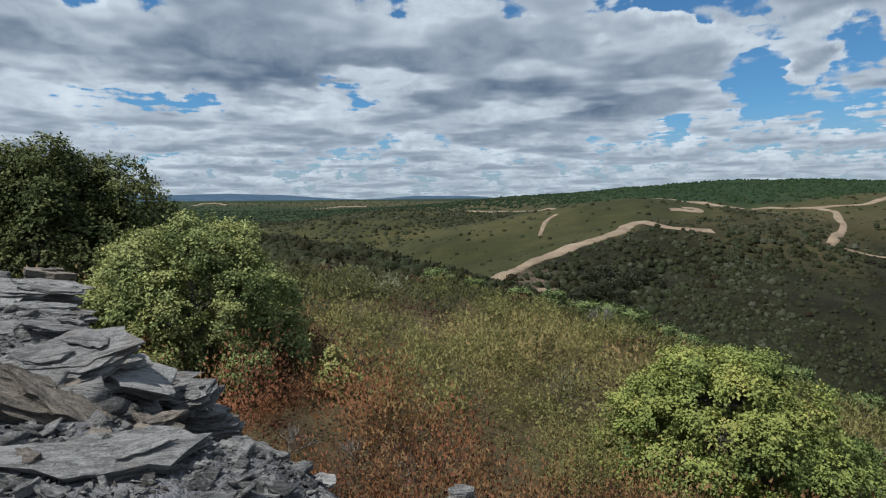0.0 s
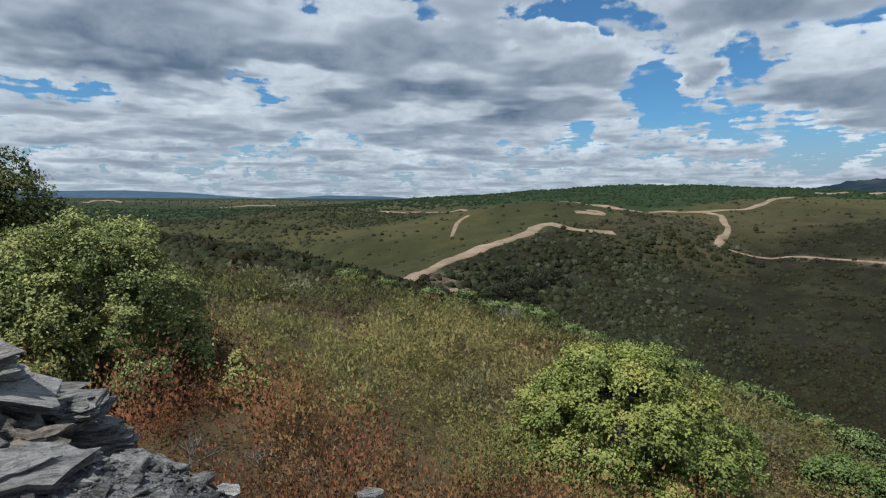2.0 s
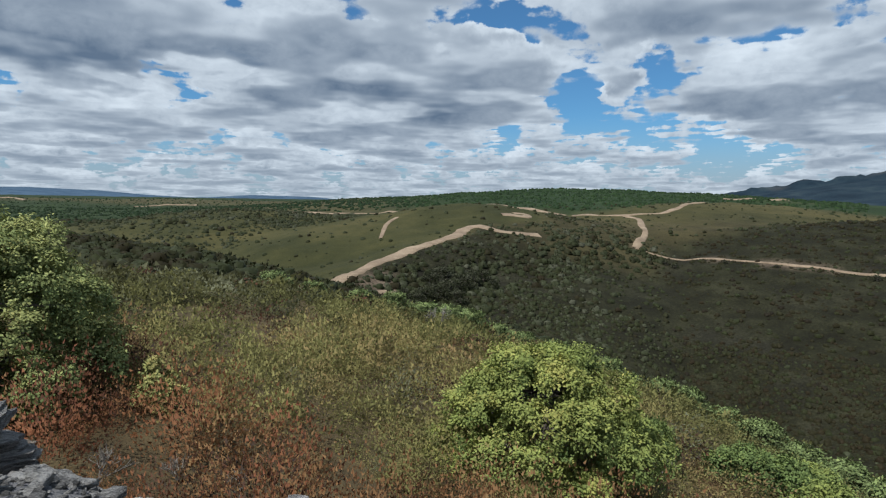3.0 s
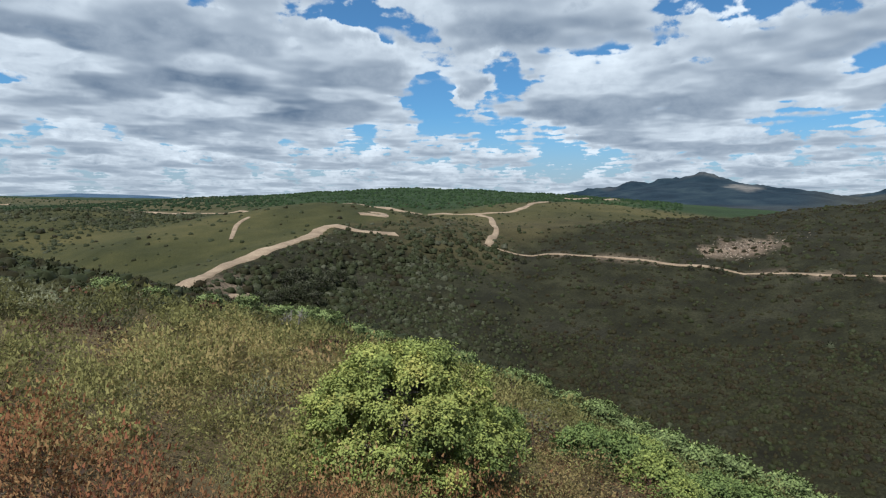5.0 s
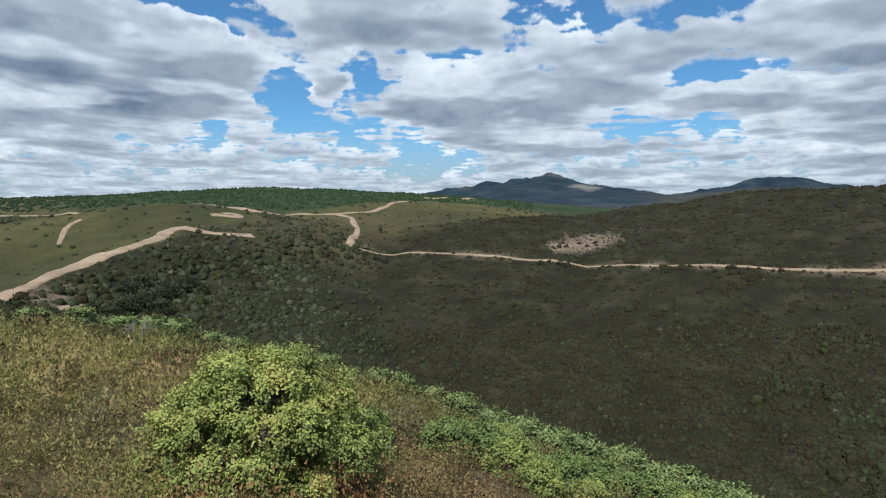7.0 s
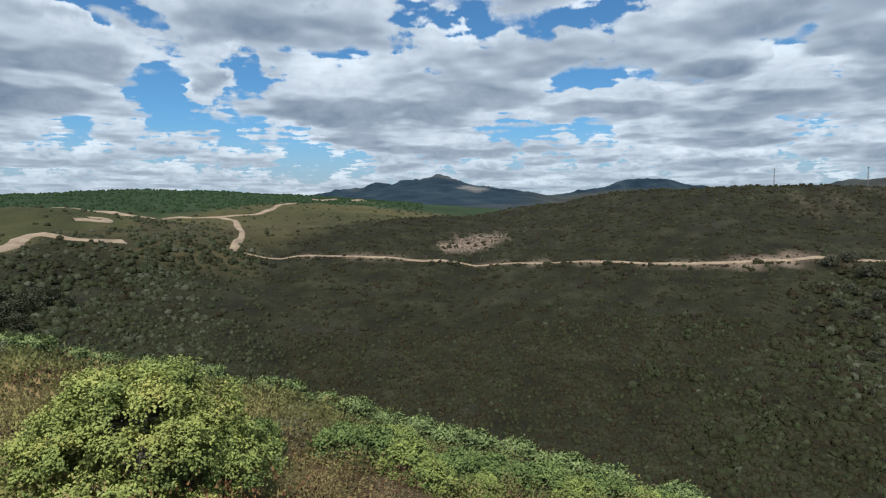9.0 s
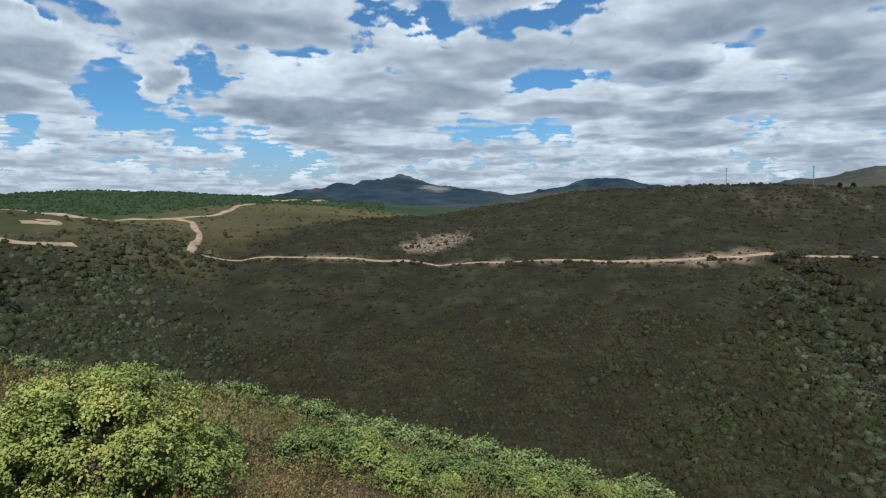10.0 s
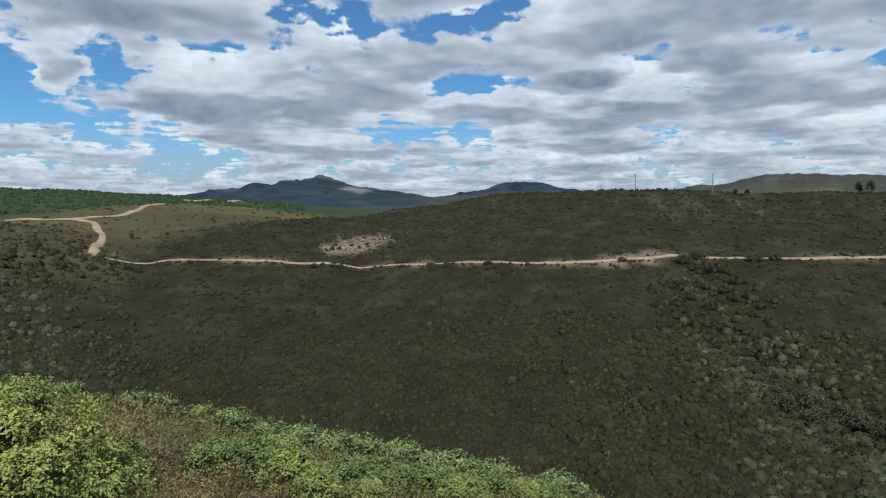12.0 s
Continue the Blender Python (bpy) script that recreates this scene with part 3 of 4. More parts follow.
def mound(rng, height, half, sides=5):
    """A rough leafy hump, for shrubs too far off to show their leaves."""
    a = np.linspace(0, 6.283, sides, endpoint=False) + rng.uniform(-0.4, 0.4, sides)
    foot = np.stack([np.cos(a) * half, np.sin(a) * half, np.full(sides, -0.1 * height)], -1) * rng.uniform(0.75, 1.25, (sides, 1))
    b = a + rng.uniform(0.2, 0.8)
    belt = np.stack([np.cos(b) * half * 0.72, np.sin(b) * half * 0.72, rng.uniform(0.45, 0.95, sides) * height], -1) * rng.uniform(0.8, 1.2, (sides, 1))
    top = np.array([rng.normal(0, 0.15 * half), rng.normal(0, 0.15 * half), height * rng.uniform(0.85, 1.15)])
    v = []
    for i in range(sides):
        j = (i + 1) % sides
        v += [foot[i], foot[j], belt[i], foot[j], belt[j], belt[i], belt[i], belt[j], top]
    return np.array(v)


def scatter(name, shapes, x, y, size, kind, mat, label, category, sink=0.03, tall=None, facet=0.7):
    """Many small plants as one object."""
    rng = np.random.RandomState(len(x) % 9973)
    z = ground(x, y) - sink
    pick, turn = rng.randint(0, len(shapes), len(x)), rng.uniform(0, 6.283, len(x))
    tall = size if tall is None else tall
    verts, kinds, faces_up = [], [], []
    for i, shape in enumerate(shapes):
        k = pick == i
        if not k.any():
            continue
        c, s = np.cos(turn[k])[:, None], np.sin(turn[k])[:, None]
        vx = (shape[None, :, 0] * c - shape[None, :, 1] * s) * size[k, None] + x[k, None]
        vy = (shape[None, :, 0] * s + shape[None, :, 1] * c) * size[k, None] + y[k, None]
        vz = shape[None, :, 2] * tall[k, None] + z[k, None]
        verts.append(np.stack([vx, vy, vz], -1).reshape(-1, 3))
        kinds.append(np.repeat(kind[k], len(shape)))
        if facet is None:
            continue
        way = shape / np.abs(shape).max(0)
        side = np.cross(shape[1::3] - shape[0::3], shape[2::3] - shape[0::3])
        side = np.repeat(side / (np.linalg.norm(side, axis=1)[:, None] + 1e-9), 3, 0)
        way = way / (np.linalg.norm(way, axis=1)[:, None] + 1e-6) + side * facet + (0, 0, 0.2)
        faces_up.append(np.stack([way[None, :, 0] * c - way[None, :, 1] * s, way[None, :, 0] * s + way[None, :, 1] * c, np.repeat(way[None, :, 2], k.sum(), 0)], -1).reshape(-1, 3))
    v, up = np.concatenate(verts), None
    if facet is not None:
        up = np.concatenate(faces_up)
        up /= np.linalg.norm(up, axis=1)[:, None]
    me = mesh_of(name, v, np.arange(len(v)).reshape(-1, 3), mat, up, plant_kind_and_light=np.concatenate(kinds))
    return tagged(new(name, me), label, category, kind="stuff")


def spread(rng, a0, a1, r0, r1, per_m2):
    n = int(radians(a1 - a0) * (r1 * r1 - r0 * r0) / 2 * per_m2)
    a, r = np.radians(rng.uniform(a0, a1, n)), np.sqrt(rng.uniform(r0 * r0, r1 * r1, n))
    return r * np.sin(a), r * np.cos(a)


def build_heath():
    rng = np.random.RandomState(7)
    bands = ((2.5, 8, -50, 70, 4.8, 1150, 0.019, 0.36, 0.46, 30), (8, 14, -46, 70, 3.3, 760, 0.027, 0.46, 0.48, 28), (14, 24, -42, 70, 1.7, 400, 0.048, 0.62, 0.50, 22), (24, 40, -42, 68, 1.1, 165, 0.10, 0.75, 0.55, 15), (40, 78, -50, 66, 0.5, 75, 0.2, 1.0, 0.65, 9))
    for r0, r1, a0, a1, dens, n, leaf, half, high, sprigs in bands:
        x, y = spread(rng, a0, a1, r0, r1, dens)
        keep = heap_line(x, y) < rng.uniform(-0.35, 0.05, len(x))
        x, y = x[keep], y[keep]
        edge, r = -heap_line(x, y), np.hypot(x, y)
        bearing = np.degrees(np.arctan2(x, y))
        patch = ripple(x, y, 7, 21) * 0.5 + ripple(x, y, 2.4, 22) * 0.6
        kind = 0.63 + 0.17 * patch + rng.normal(0, 0.05, len(x))
        # short reddish-brown growth between the oak bush and the row of bushes
        gap = np.exp(-(((x - 6.4) / 2.2) ** 2 + ((y - 9.4) / 2.6) ** 2))
        brink = smooth(24, 32, bearing) * smooth(9.5, 12, r)
        kind = kind - 0.16 * gap
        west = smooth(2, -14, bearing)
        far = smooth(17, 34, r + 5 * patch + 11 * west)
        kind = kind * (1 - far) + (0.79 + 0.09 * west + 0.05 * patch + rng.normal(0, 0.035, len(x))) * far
        rust = smooth(4.8, 1.8, edge + patch * 1.0) * smooth(16, 9, r)
        kind = kind * (1 - rust) + (0.25 + 0.07 * rng.normal(0, 1, len(x))) * rust
        kind = np.where(rng.uniform(0, 1, len(x)) < 0.03 * (1 - 0.6 * far), 1.0, kind)
        kind = np.where(rng.uniform(0, 1, len(x)) < 0.05 * (1 + rust), 0.03, kind)
        shapes = [tuft(rng, n, high, half, leaf, 0.32, 0.28, sprigs) for _ in range(9)]
        size = rng.uniform(0.3, 1.0, len(x)) ** 3 * 1.9 + 0.4
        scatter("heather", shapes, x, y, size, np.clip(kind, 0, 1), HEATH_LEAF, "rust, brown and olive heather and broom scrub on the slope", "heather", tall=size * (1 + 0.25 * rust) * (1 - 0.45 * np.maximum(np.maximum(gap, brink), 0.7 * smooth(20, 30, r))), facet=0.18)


def build_scrub():
    """Shrubs on the middle and far slopes."""
    rng = np.random.RandomState(17)
    for r0, r1, dens, n, half, high in ((78, 200, 0.85, 4, 0.62, 0.6), (200, 480, 0.12, 4, 0.9, 0.75)):
        x, y = spread(rng, -48, 96, r0, r1, dens)
        z, share = ground(x, y, split=True)
        s = dict(zip(KINDS, share))
        lawn = s["sun_hill"] * 0.88 + (s["round_hill"] + s["track_spur"]) * 0.9 * (1 - east_of_spur(x, y)) + s["fork_saddle"] * 0.85 + s["pine_ridge"] * 0.9
        keep = (rng.uniform(0, 1, len(x)) > np.maximum(lawn, 0.7 * stony_foot(x, y))) & off_roads(x, y, 1.8)
        x, y = x[keep], y[keep]
        s = {k: v[keep] for k, v in s.items()}
        patch = ripple(x, y, 60, 31) * 0.5 + ripple(x, y, 18, 32) * 0.4
        kind = 0.52 + 0.10 * patch + 0.1 * s["dark_spur"] + 0.12 * s["sun_hill"] + 0.16 * (s["round_hill"] + s["fork_saddle"]) + 0.06 * s["plain"] + 0.16 * s["track_spur"] + rng.normal(0, 0.11, len(x))
        wet = np.exp(-((np.minimum(from_line(x, y, GULLY), from_line(x, y, BROOK)) / 19) ** 2))
        silver = smooth(0.3, 1.0, ripple(x, y, 55, 33)) * 0.5 + 0.05
        kind = np.where(rng.uniform(0, 1, len(x)) < silver * (1 - wet), kind + rng.uniform(0.0, 0.16, len(x)), kind + (0.04 + 0.26 * np.exp(-((from_line(x, y, GULLY) / 18) ** 2))) * wet * rng.uniform(0.2, 1.1, len(x)))
        kind = np.where(rng.uniform(0, 1, len(x)) < 0.08 * s["dark_hill"], 0.02, kind)
        big = 1 + 0.7 * s["sun_hill"] + 0.6 * s["plain"]
        lush = np.maximum(wet, 0.9 * s["dark_spur"])
        tall_ones = lush > rng.uniform(0.25, 1.0, len(x))
        pick = tall_ones & (rng.uniform(0, 1, len(x)) < (0.45 if r0 < 100 else 1.0))
        shapes = [np.concatenate([mound(rng, 1.2, 1.35, 7), tuft(rng, 26, 1.3, 1.45, 0.42 if r0 < 100 else 0.5, 0.42, 0.2, 14)]) for _ in range(7)]
        scatter("undergrowth", shapes, x[pick], y[pick], rng.uniform(0.6, 1.5, pick.sum()), np.clip(kind, 0, 1)[pick], SCRUB_LEAF, "dense dark green shrubs in the hollows of the valley", "undergrowth", sink=0.1, facet=0.45)
        x, y, kind, big = x[~tall_ones], y[~tall_ones], kind[~tall_ones], big[~tall_ones]
        shapes = [mound(rng, high, half, n) for _ in range(12)]
        scatter("scrub", shapes, x, y, (0.35 + 1.3 * rng.uniform(0, 1, len(x)) ** 2) * big, np.clip(kind, 0, 1), SCRUB_LEAF, "heather and scattered shrubs over the valley slopes, cloud shade in their colour", "scrub", sink=0.1, facet=0.5)
    # rounded leafy shrubs on the sunny hill and on the slope below the gully
    for a0, a1, r0, r1, dens, base, big, name, label in ((-24, 3, 250, 440, 0.30, 0.79, 0.8, "hill_shrubs", "round green shrubs scattered over a sunny hill"), (46, 97, 85, 200, 0.28, 0.62, 0.85, "slope_shrubs", "grey-green and brown shrubs over the near slope"), (0, 22, 165, 300, 0.08, 0.82, 0.9, "spur_shrubs", "dark green shrubs on the shaded side of the spur")):
        x, y = spread(rng, a0, a1, r0, r1, dens)
        s = dict(zip(KINDS, ground(x, y, split=True)[1]))
        patch = ripple(x, y, 40, 36)
        if name == "hill_shrubs":
            want = s["sun_hill"] * (0.3 + 0.7 * smooth(-14, -6, np.degrees(np.arctan2(x, y)))) + s["plain"]
        elif name == "spur_shrubs":
            want = s["plain"] + (s["track_spur"] + s["round_hill"]) * east_of_spur(x, y)
        else:
            want = (s["dark_hill"] + s["plain"]) * smooth(58, 78, np.degrees(np.arctan2(x, y)) + 8 * patch)
        keep = (rng.uniform(0, 1, len(x)) < want * (0.7 + 0.4 * patch)) & off_roads(x, y, 2.5)
        x, y = x[keep], y[keep]
        shapes = [np.concatenate([mound(rng, 1.2, 1.3, 7), tuft(rng, 28, 1.3, 1.4, 0.46, 0.42, 0.2, 14)]) for _ in range(8)]
        scatter(name, shapes, x, y, (0.4 + 1.1 * rng.uniform(0, 1, len(x)) ** 2) * big, np.clip(base + 0.08 * patch[keep] + 0.2 * np.exp(-((from_line(x, y, GULLY) / 16) ** 2)) + 0.12 * smooth(76, 86, np.degrees(np.arctan2(x, y))) + rng.normal(0, 0.07, len(x)), 0, 1), SCRUB_LEAF, label, "shrubs", sink=0.1, facet=0.45)


def build_verge():
    """Low shrubs that crowd the edges of the narrow road."""
    rng = np.random.RandomState(57)
    line = spline(VALLEY_ROAD, 0.55)
    way = np.gradient(line, axis=0)
    side = np.stack([-way[:, 1], way[:, 0]], -1) / np.hypot(way[:, 0], way[:, 1])[:, None]
    off = np.where(rng.uniform(0, 1, len(line)) < 0.68, -1, 1) * (1.25 + rng.gamma(1.4, 0.9, len(line)))
    p = line + side * off[:, None]
    keep = rng.uniform(0, 1, len(p)) < 0.45 + 0.5 * ripple(p[:, 0], p[:, 1], 16, 41)
    x, y = p[keep].T
    shapes = [np.concatenate([mound(rng, 0.8, 0.8, 6), tuft(rng, 30, 0.9, 0.9, 0.3, 0.42, 0.2, 12)]) for _ in range(6)]
    scatter("verge_shrubs", shapes, x, y, 0.4 + 0.9 * rng.uniform(0, 1, len(x)) ** 3, np.clip(rng.normal(0.58, 0.14, len(x)), 0, 1), SCRUB_LEAF, "low dark shrubs crowding the edges of the dirt road", "shrubs", sink=0.1, facet=0.45)


def build_pines():
    rng = np.random.RandomState(27)
    for r0, r1, a0, a1, dens, n, leaf in ((420, 900, -50, 42, 0.026, 9, 1.0), (900, 1700, -50, 5, 0.005, 9, 2.4)):
        x, y = spread(rng, a0, a1, r0, r1, dens)
        s = dict(zip(KINDS, ground(x, y, split=True)[1]))
        keep = (s["pine_ridge"] + 0.7 * s["plain"] > rng.uniform(0.2, 1, len(x))) & off_roads(x, y, 3)
        x, y = x[keep], y[keep]
        shapes = [mound(rng, 1.5, 1.5, 4) for _ in range(8)]
        # darker to the left, where cloud shade is put into the pines' colour
        scatter("pine_plantation", shapes, x, y, rng.uniform(0.6, 1.25, len(x)), np.clip(rng.uniform(0.2, 0.75, len(x)) - 0.35 * smooth(8, -4, np.degrees(np.arctan2(x, y))), 0, 1), PINE_LEAF, "dense young pines covering the far ridge", "pine woods", sink=0.3, facet=0.2)


build_heath()
build_scrub()
build_verge()
build_pines()


# ---- trees and bushes ----
def tube(bm, a, b, ra, rb, sides=7):
    a, b = Vector(a), Vector(b)
    turn = (b - a).to_track_quat("Z", "Y").to_matrix()
    rings = []
    for p, r in ((a, ra), (b, rb)):
        rings.append([bm.verts.new(p + turn @ Vector((r * math.cos(6.2832 * i / sides), r * math.sin(6.2832 * i / sides), 0))) for i in range(sides)])
    for i in range(sides):
        bm.faces.new((rings[0][i], rings[0][(i + 1) % sides], rings[1][(i + 1) % sides], rings[1][i]))


def rosettes(rng, places, ways, leaf, count):
    """Leaf sprays at twig ends: folded leaves round each end."""
    n = len(places)
    p, w = np.repeat(places, count, 0), np.repeat(ways, count, 0)
    m = len(p)
    face = w * 0.9 + rng.normal(0, 0.55, (m, 3)) + (0, 0, 0.45)
    face /= np.linalg.norm(face, axis=1)[:, None]
    out = np.cross(face, rng.normal(0, 1, (m, 3)))
    out /= np.linalg.norm(out, axis=1)[:, None] + 1e-6
    across = np.cross(out, face)
    fold = face
    p = p + out * leaf * 0.5 + rng.normal(0, 0.35 * leaf, (m, 3))
    size = leaf * rng.uniform(0.65, 1.35, (m, 1))
    start = p + out * size * 0.15
    tip, mid = start + out * size, start + out * size * 0.5
    v = np.stack([start, mid + across * size * 0.3 + fold * size * 0.09, tip, mid - across * size * 0.3 + fold * size * 0.09], 1).reshape(-1, 3)
    f = np.arange(m)[:, None] * 4
    f = np.concatenate([f + (0, 1, 2), f + (0, 2, 3)])
    up = face * 0.9 + w * 0.5
    return v, f, np.repeat(up / np.linalg.norm(up, axis=1)[:, None], 4, 0)


def crown(rng, lobes, leaf, twigs, count):
    """Lobed crown of leaf sprays; lobes are centre, radius and share."""
    places, ways, kinds = [], [], []
    total = sum(r * r for _, r in lobes)
    for c, r in lobes:
        n = max(8, int(twigs * r * r / total))
        d = rng.normal(0, 1, (max(8, n // 9), 3))
        d = d[rng.randint(0, len(d), n)]
        d /= np.linalg.norm(d, axis=1)[:, None]
        d = d + rng.normal(0, 0.16, (n, 3))
        d /= np.linalg.norm(d, axis=1)[:, None]
        d[:, 2] = np.where(d[:, 2] < -0.35, -d[:, 2], d[:, 2])
        q = rng.uniform(0.6, 1.06, (n, 1)) ** 0.5
        lump = 1 + 0.14 * np.sin(d[:, :1] * 9 + c[0] * 7) * np.sin(d[:, 1:2] * 8 + c[1] * 5) + 0.1 * np.sin(d[:, 2:] * 11)
        places.append(np.array(c) + d * q * r * lump)
        ways.append(d)
        # lobe tops lighter: light from above put into the leaves' kind value
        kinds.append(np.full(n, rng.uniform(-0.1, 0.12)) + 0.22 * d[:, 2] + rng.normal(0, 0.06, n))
    places, ways, kinds = np.concatenate(places), np.concatenate(ways), np.concatenate(kinds)
    v, f, up = rosettes(rng, places, ways, leaf, count)
    return v, f, up, np.repeat(kinds, count * 4)


def broadleaf(name, label, category, x, y, half, high, leaf, twigs, mat, kind, seed, count=6, lobes=38, lean=(0, 0), group="", extra=()):
    """An evergreen oak or bush that branches from the ground: stems and a lobed leafy crown."""
    rng = np.random.RandomState(seed)
    base = Vector((x, y, float(ground(x, y)) - 0.05))
    thing = tagged(new(name), label, category, group)
    thing.location = base
    centres = []
    for i in range(lobes):
        u = (i + 0.5) / lobes
        a, up = i * 2.39996 + rng.uniform(-0.3, 0.3), max(0.06, 1 - u * 0.98 + rng.uniform(-0.06, 0.06))
        flat = math.sqrt(max(0.0, 1 - up * up))
        r = half * rng.uniform(0.12, 0.25)
        k = 0.80 + rng.uniform(-0.12, 0.07)
        centres.append(((math.cos(a) * flat * half * k + lean[0] * up, math.sin(a) * flat * half * k + lean[1] * up, max(r * 0.7, up * high * 0.86)), r))
    centres += [((half * u, half * v, high * w), half * q) for u, v, w, q in extra]
    centres += [((0, 0, high * 0.40), half * 0.58)]
    v, f, up, k = crown(rng, centres, leaf, twigs, count)
    part("crown", mesh_of("crown", v, f, mat, up, plant_kind_and_light=np.clip(kind + k, 0, 1)), thing)
    for i in range(5):
        bm = bmesh.new()
        c = Vector(centres[(i * 7 + 2) % lobes][0])
        foot = Vector((rng.uniform(-0.14, 0.14) * half, rng.uniform(-0.14, 0.14) * half, -0.1))
        knee = foot.lerp(c, 0.45) + Vector((rng.uniform(-0.1, 0.1), rng.uniform(-0.1, 0.1), 0.1)) * half
        tube(bm, foot, knee, 0.055 * half, 0.038 * half)
        tube(bm, knee, c, 0.038 * half, 0.014 * half)
        for j in range(3):
            tube(bm, knee.lerp(c, 0.3 + 0.2 * j), Vector(centres[(i * 7 + 3 + j * 5) % lobes][0]), 0.02 * half, 0.006 * half, 5)
        part("stem", from_bm("stem", bm, BARK), thing)
    return thing


broadleaf("oak_bush", "rounded bright yellow-green evergreen oak bush on the slope", "bush", 2.80, 9.5, 2.02, 2.22, 0.050, 12500, OAK_LEAF, 0.50, 41, count=8, lobes=84, extra=((-0.92, -0.15, 0.16, 0.2), (-0.72, -0.5, 0.14, 0.24), (0.78, -0.4, 0.2, 0.25)))
broadleaf("oak_bush", "large grey-green oak bush beside the slate heap", "bush", -5.42, 9.0, 2.05, 2.62, 0.050, 13000, GREY_LEAF, 0.48, 43, count=8, lobes=84, extra=((-0.8, -0.1, 0.35, 0.3), (-0.98, 0.0, 0.22, 0.25), (-0.62, 0.1, 0.62, 0.3), (-1.12, 0.1, 0.3, 0.2), (-0.85, 0.2, 0.5, 0.24)))
broadleaf("holm_oak", "dark green holm oak behind the slate heap", "tree", -13.6, 14.9, 3.2, 3.9, 0.105, 11500, DARK_LEAF, 0.45, 45, lobes=80, extra=((0.78, 0.3, 0.5, 0.3), (0.5, 0.4, 0.72, 0.3), (0.9, 0.2, 0.25, 0.25), (0.7, 0.0, 0.35, 0.3), (0.95, 0.35, 0.4, 0.22), (0.3, -0.2, 0.85, 0.25), (0.8, 0.1, 0.62, 0.2)))
broadleaf("oak_sapling", "small pale green oak sapling among heather", "bush", -3.05, 8.9, 0.42, 0.75, 0.055, 500, GREY_LEAF, 0.62, 47, lobes=12)


# ---- slate heap ----
def slab_mesh(rng, length, width, thick, layers, mat, rough=0.14):
    """A block of slate: thin layers with ragged outlines, split apart at the edges."""
    n = rng.randint(8, 12)
    a = np.sort(rng.uniform(0, 6.283, n) * 0.12 + np.linspace(0, 6.283, n, endpoint=False) * 0.88 + rng.uniform(0, 1))
    outline = np.stack([np.cos(a) * length / 2, np.sin(a) * width / 2], -1) * rng.uniform(0.9, 1.08, (n, 1))
    cuts = np.cumsum(rng.uniform(0.4, 1.6, layers))
    cuts = np.concatenate([[0], cuts / cuts[-1] * thick])
    verts, faces, count, drift, m = [], [], 0, np.zeros(2), 3 * n
    for k, (lo, hi) in enumerate(zip(cuts[:-1], cuts[1:])):
        drift = drift + rng.normal(0, rough * 0.22, 2) * (length, width)
        shape = outline * rng.uniform(1 - 1.3 * rough, 1 + rough * 0.5, (n, 1)) * rng.uniform(0.88, 1.04) + drift
        fine = []
        for p, q in zip(shape, np.roll(shape, -1, 0)):
            side = np.array([q[1] - p[1], p[0] - q[0]])
            fine += [p, p + (q - p) * rng.uniform(0.2, 0.42) + side * rng.uniform(-0.12, 0.07), p + (q - p) * rng.uniform(0.55, 0.8) + side * rng.uniform(-0.12, 0.07)]
        fine, tilt = np.array(fine), rng.normal(0, 0.012, 2)
        low = np.column_stack([fine * rng.uniform(0.94, 0.99), lo - thick / 2 + fine @ tilt])
        top = np.column_stack([fine, hi - 0.003 - thick / 2 + fine @ tilt + rng.normal(0, 0.004, m)])
        verts += [low, top]
        if k:
            faces += [(count - m + i, count - m + (i + 1) % m, count + (i + 1) % m, count + i) for i in range(m)]
        faces += [(count + i, count + (i + 1) % m, count + m + (i + 1) % m, count + m + i) for i in range(m)]
        count += 2 * m
    faces += [tuple(range(m))[::-1], tuple(range(count - m, count))]
    bm = bmesh.new()
    made = [bm.verts.new(v) for v in np.concatenate(verts)]
    for f in faces:
        bm.faces.new([made[i] for i in f])
    return from_bm("slate", bm, mat)


def flakes(ob, rng, length, width, thick, count, mat):
    """Thin cleaved flakes on top of a block, as parts of it."""
    for _ in range(count):
        size = rng.uniform(0.25, 0.55)
        flake = part("flake", slab_mesh(rng, length * size, width * size * rng.uniform(0.7, 1.1), rng.uniform(0.012, 0.035), 2, mat, 0.2), ob)
        flake.matrix_basis = pose(length * rng.uniform(-0.24, 0.24), width * rng.uniform(-0.22, 0.22), thick / 2 + 0.012, rng.uniform(-2, 2), rng.uniform(-2, 2), rng.uniform(-40, 40))


def slab(label, a, r, z, length, width, thick, layers, tilt, mat, seed, name="slate_stone", thin=0):
    """A slab at a bearing, range and height; tilt: its lean to the viewpoint, its dip to the right, its turn."""
    x, y = polar(a, r)
    ob = new(name, slab_mesh(np.random.RandomState(seed), length, width, thick, layers, mat))
    ob.matrix_world = pose(x, y, z, tilt[0], tilt[1], tilt[2] - a)
    flakes(ob, np.random.RandomState(seed + 50), length, width, thick, thin, mat)
    return tagged(ob, label, "slate stone", "slate stones on the heap")


slab("layered grey slate block with a lit broken top", -41.6, 5.1, -1.14, 1.15, 0.62, 0.24, 9, (20, -8, 0), SLATE, 21, "slate_rock", 3)
slab("cracked slate block sloping beside a larger one", -36.4, 5.15, -1.34, 0.66, 0.55, 0.30, 7, (20, 20, 10), SLATE, 2, "slate_rock", 2)
slab("thick shadowed slate block under the overhang", -38.2, 5.45, -1.53, 1.2, 0.6, 0.34, 10, (4, 4, 0), SLATE, 3, "slate_rock", 0)
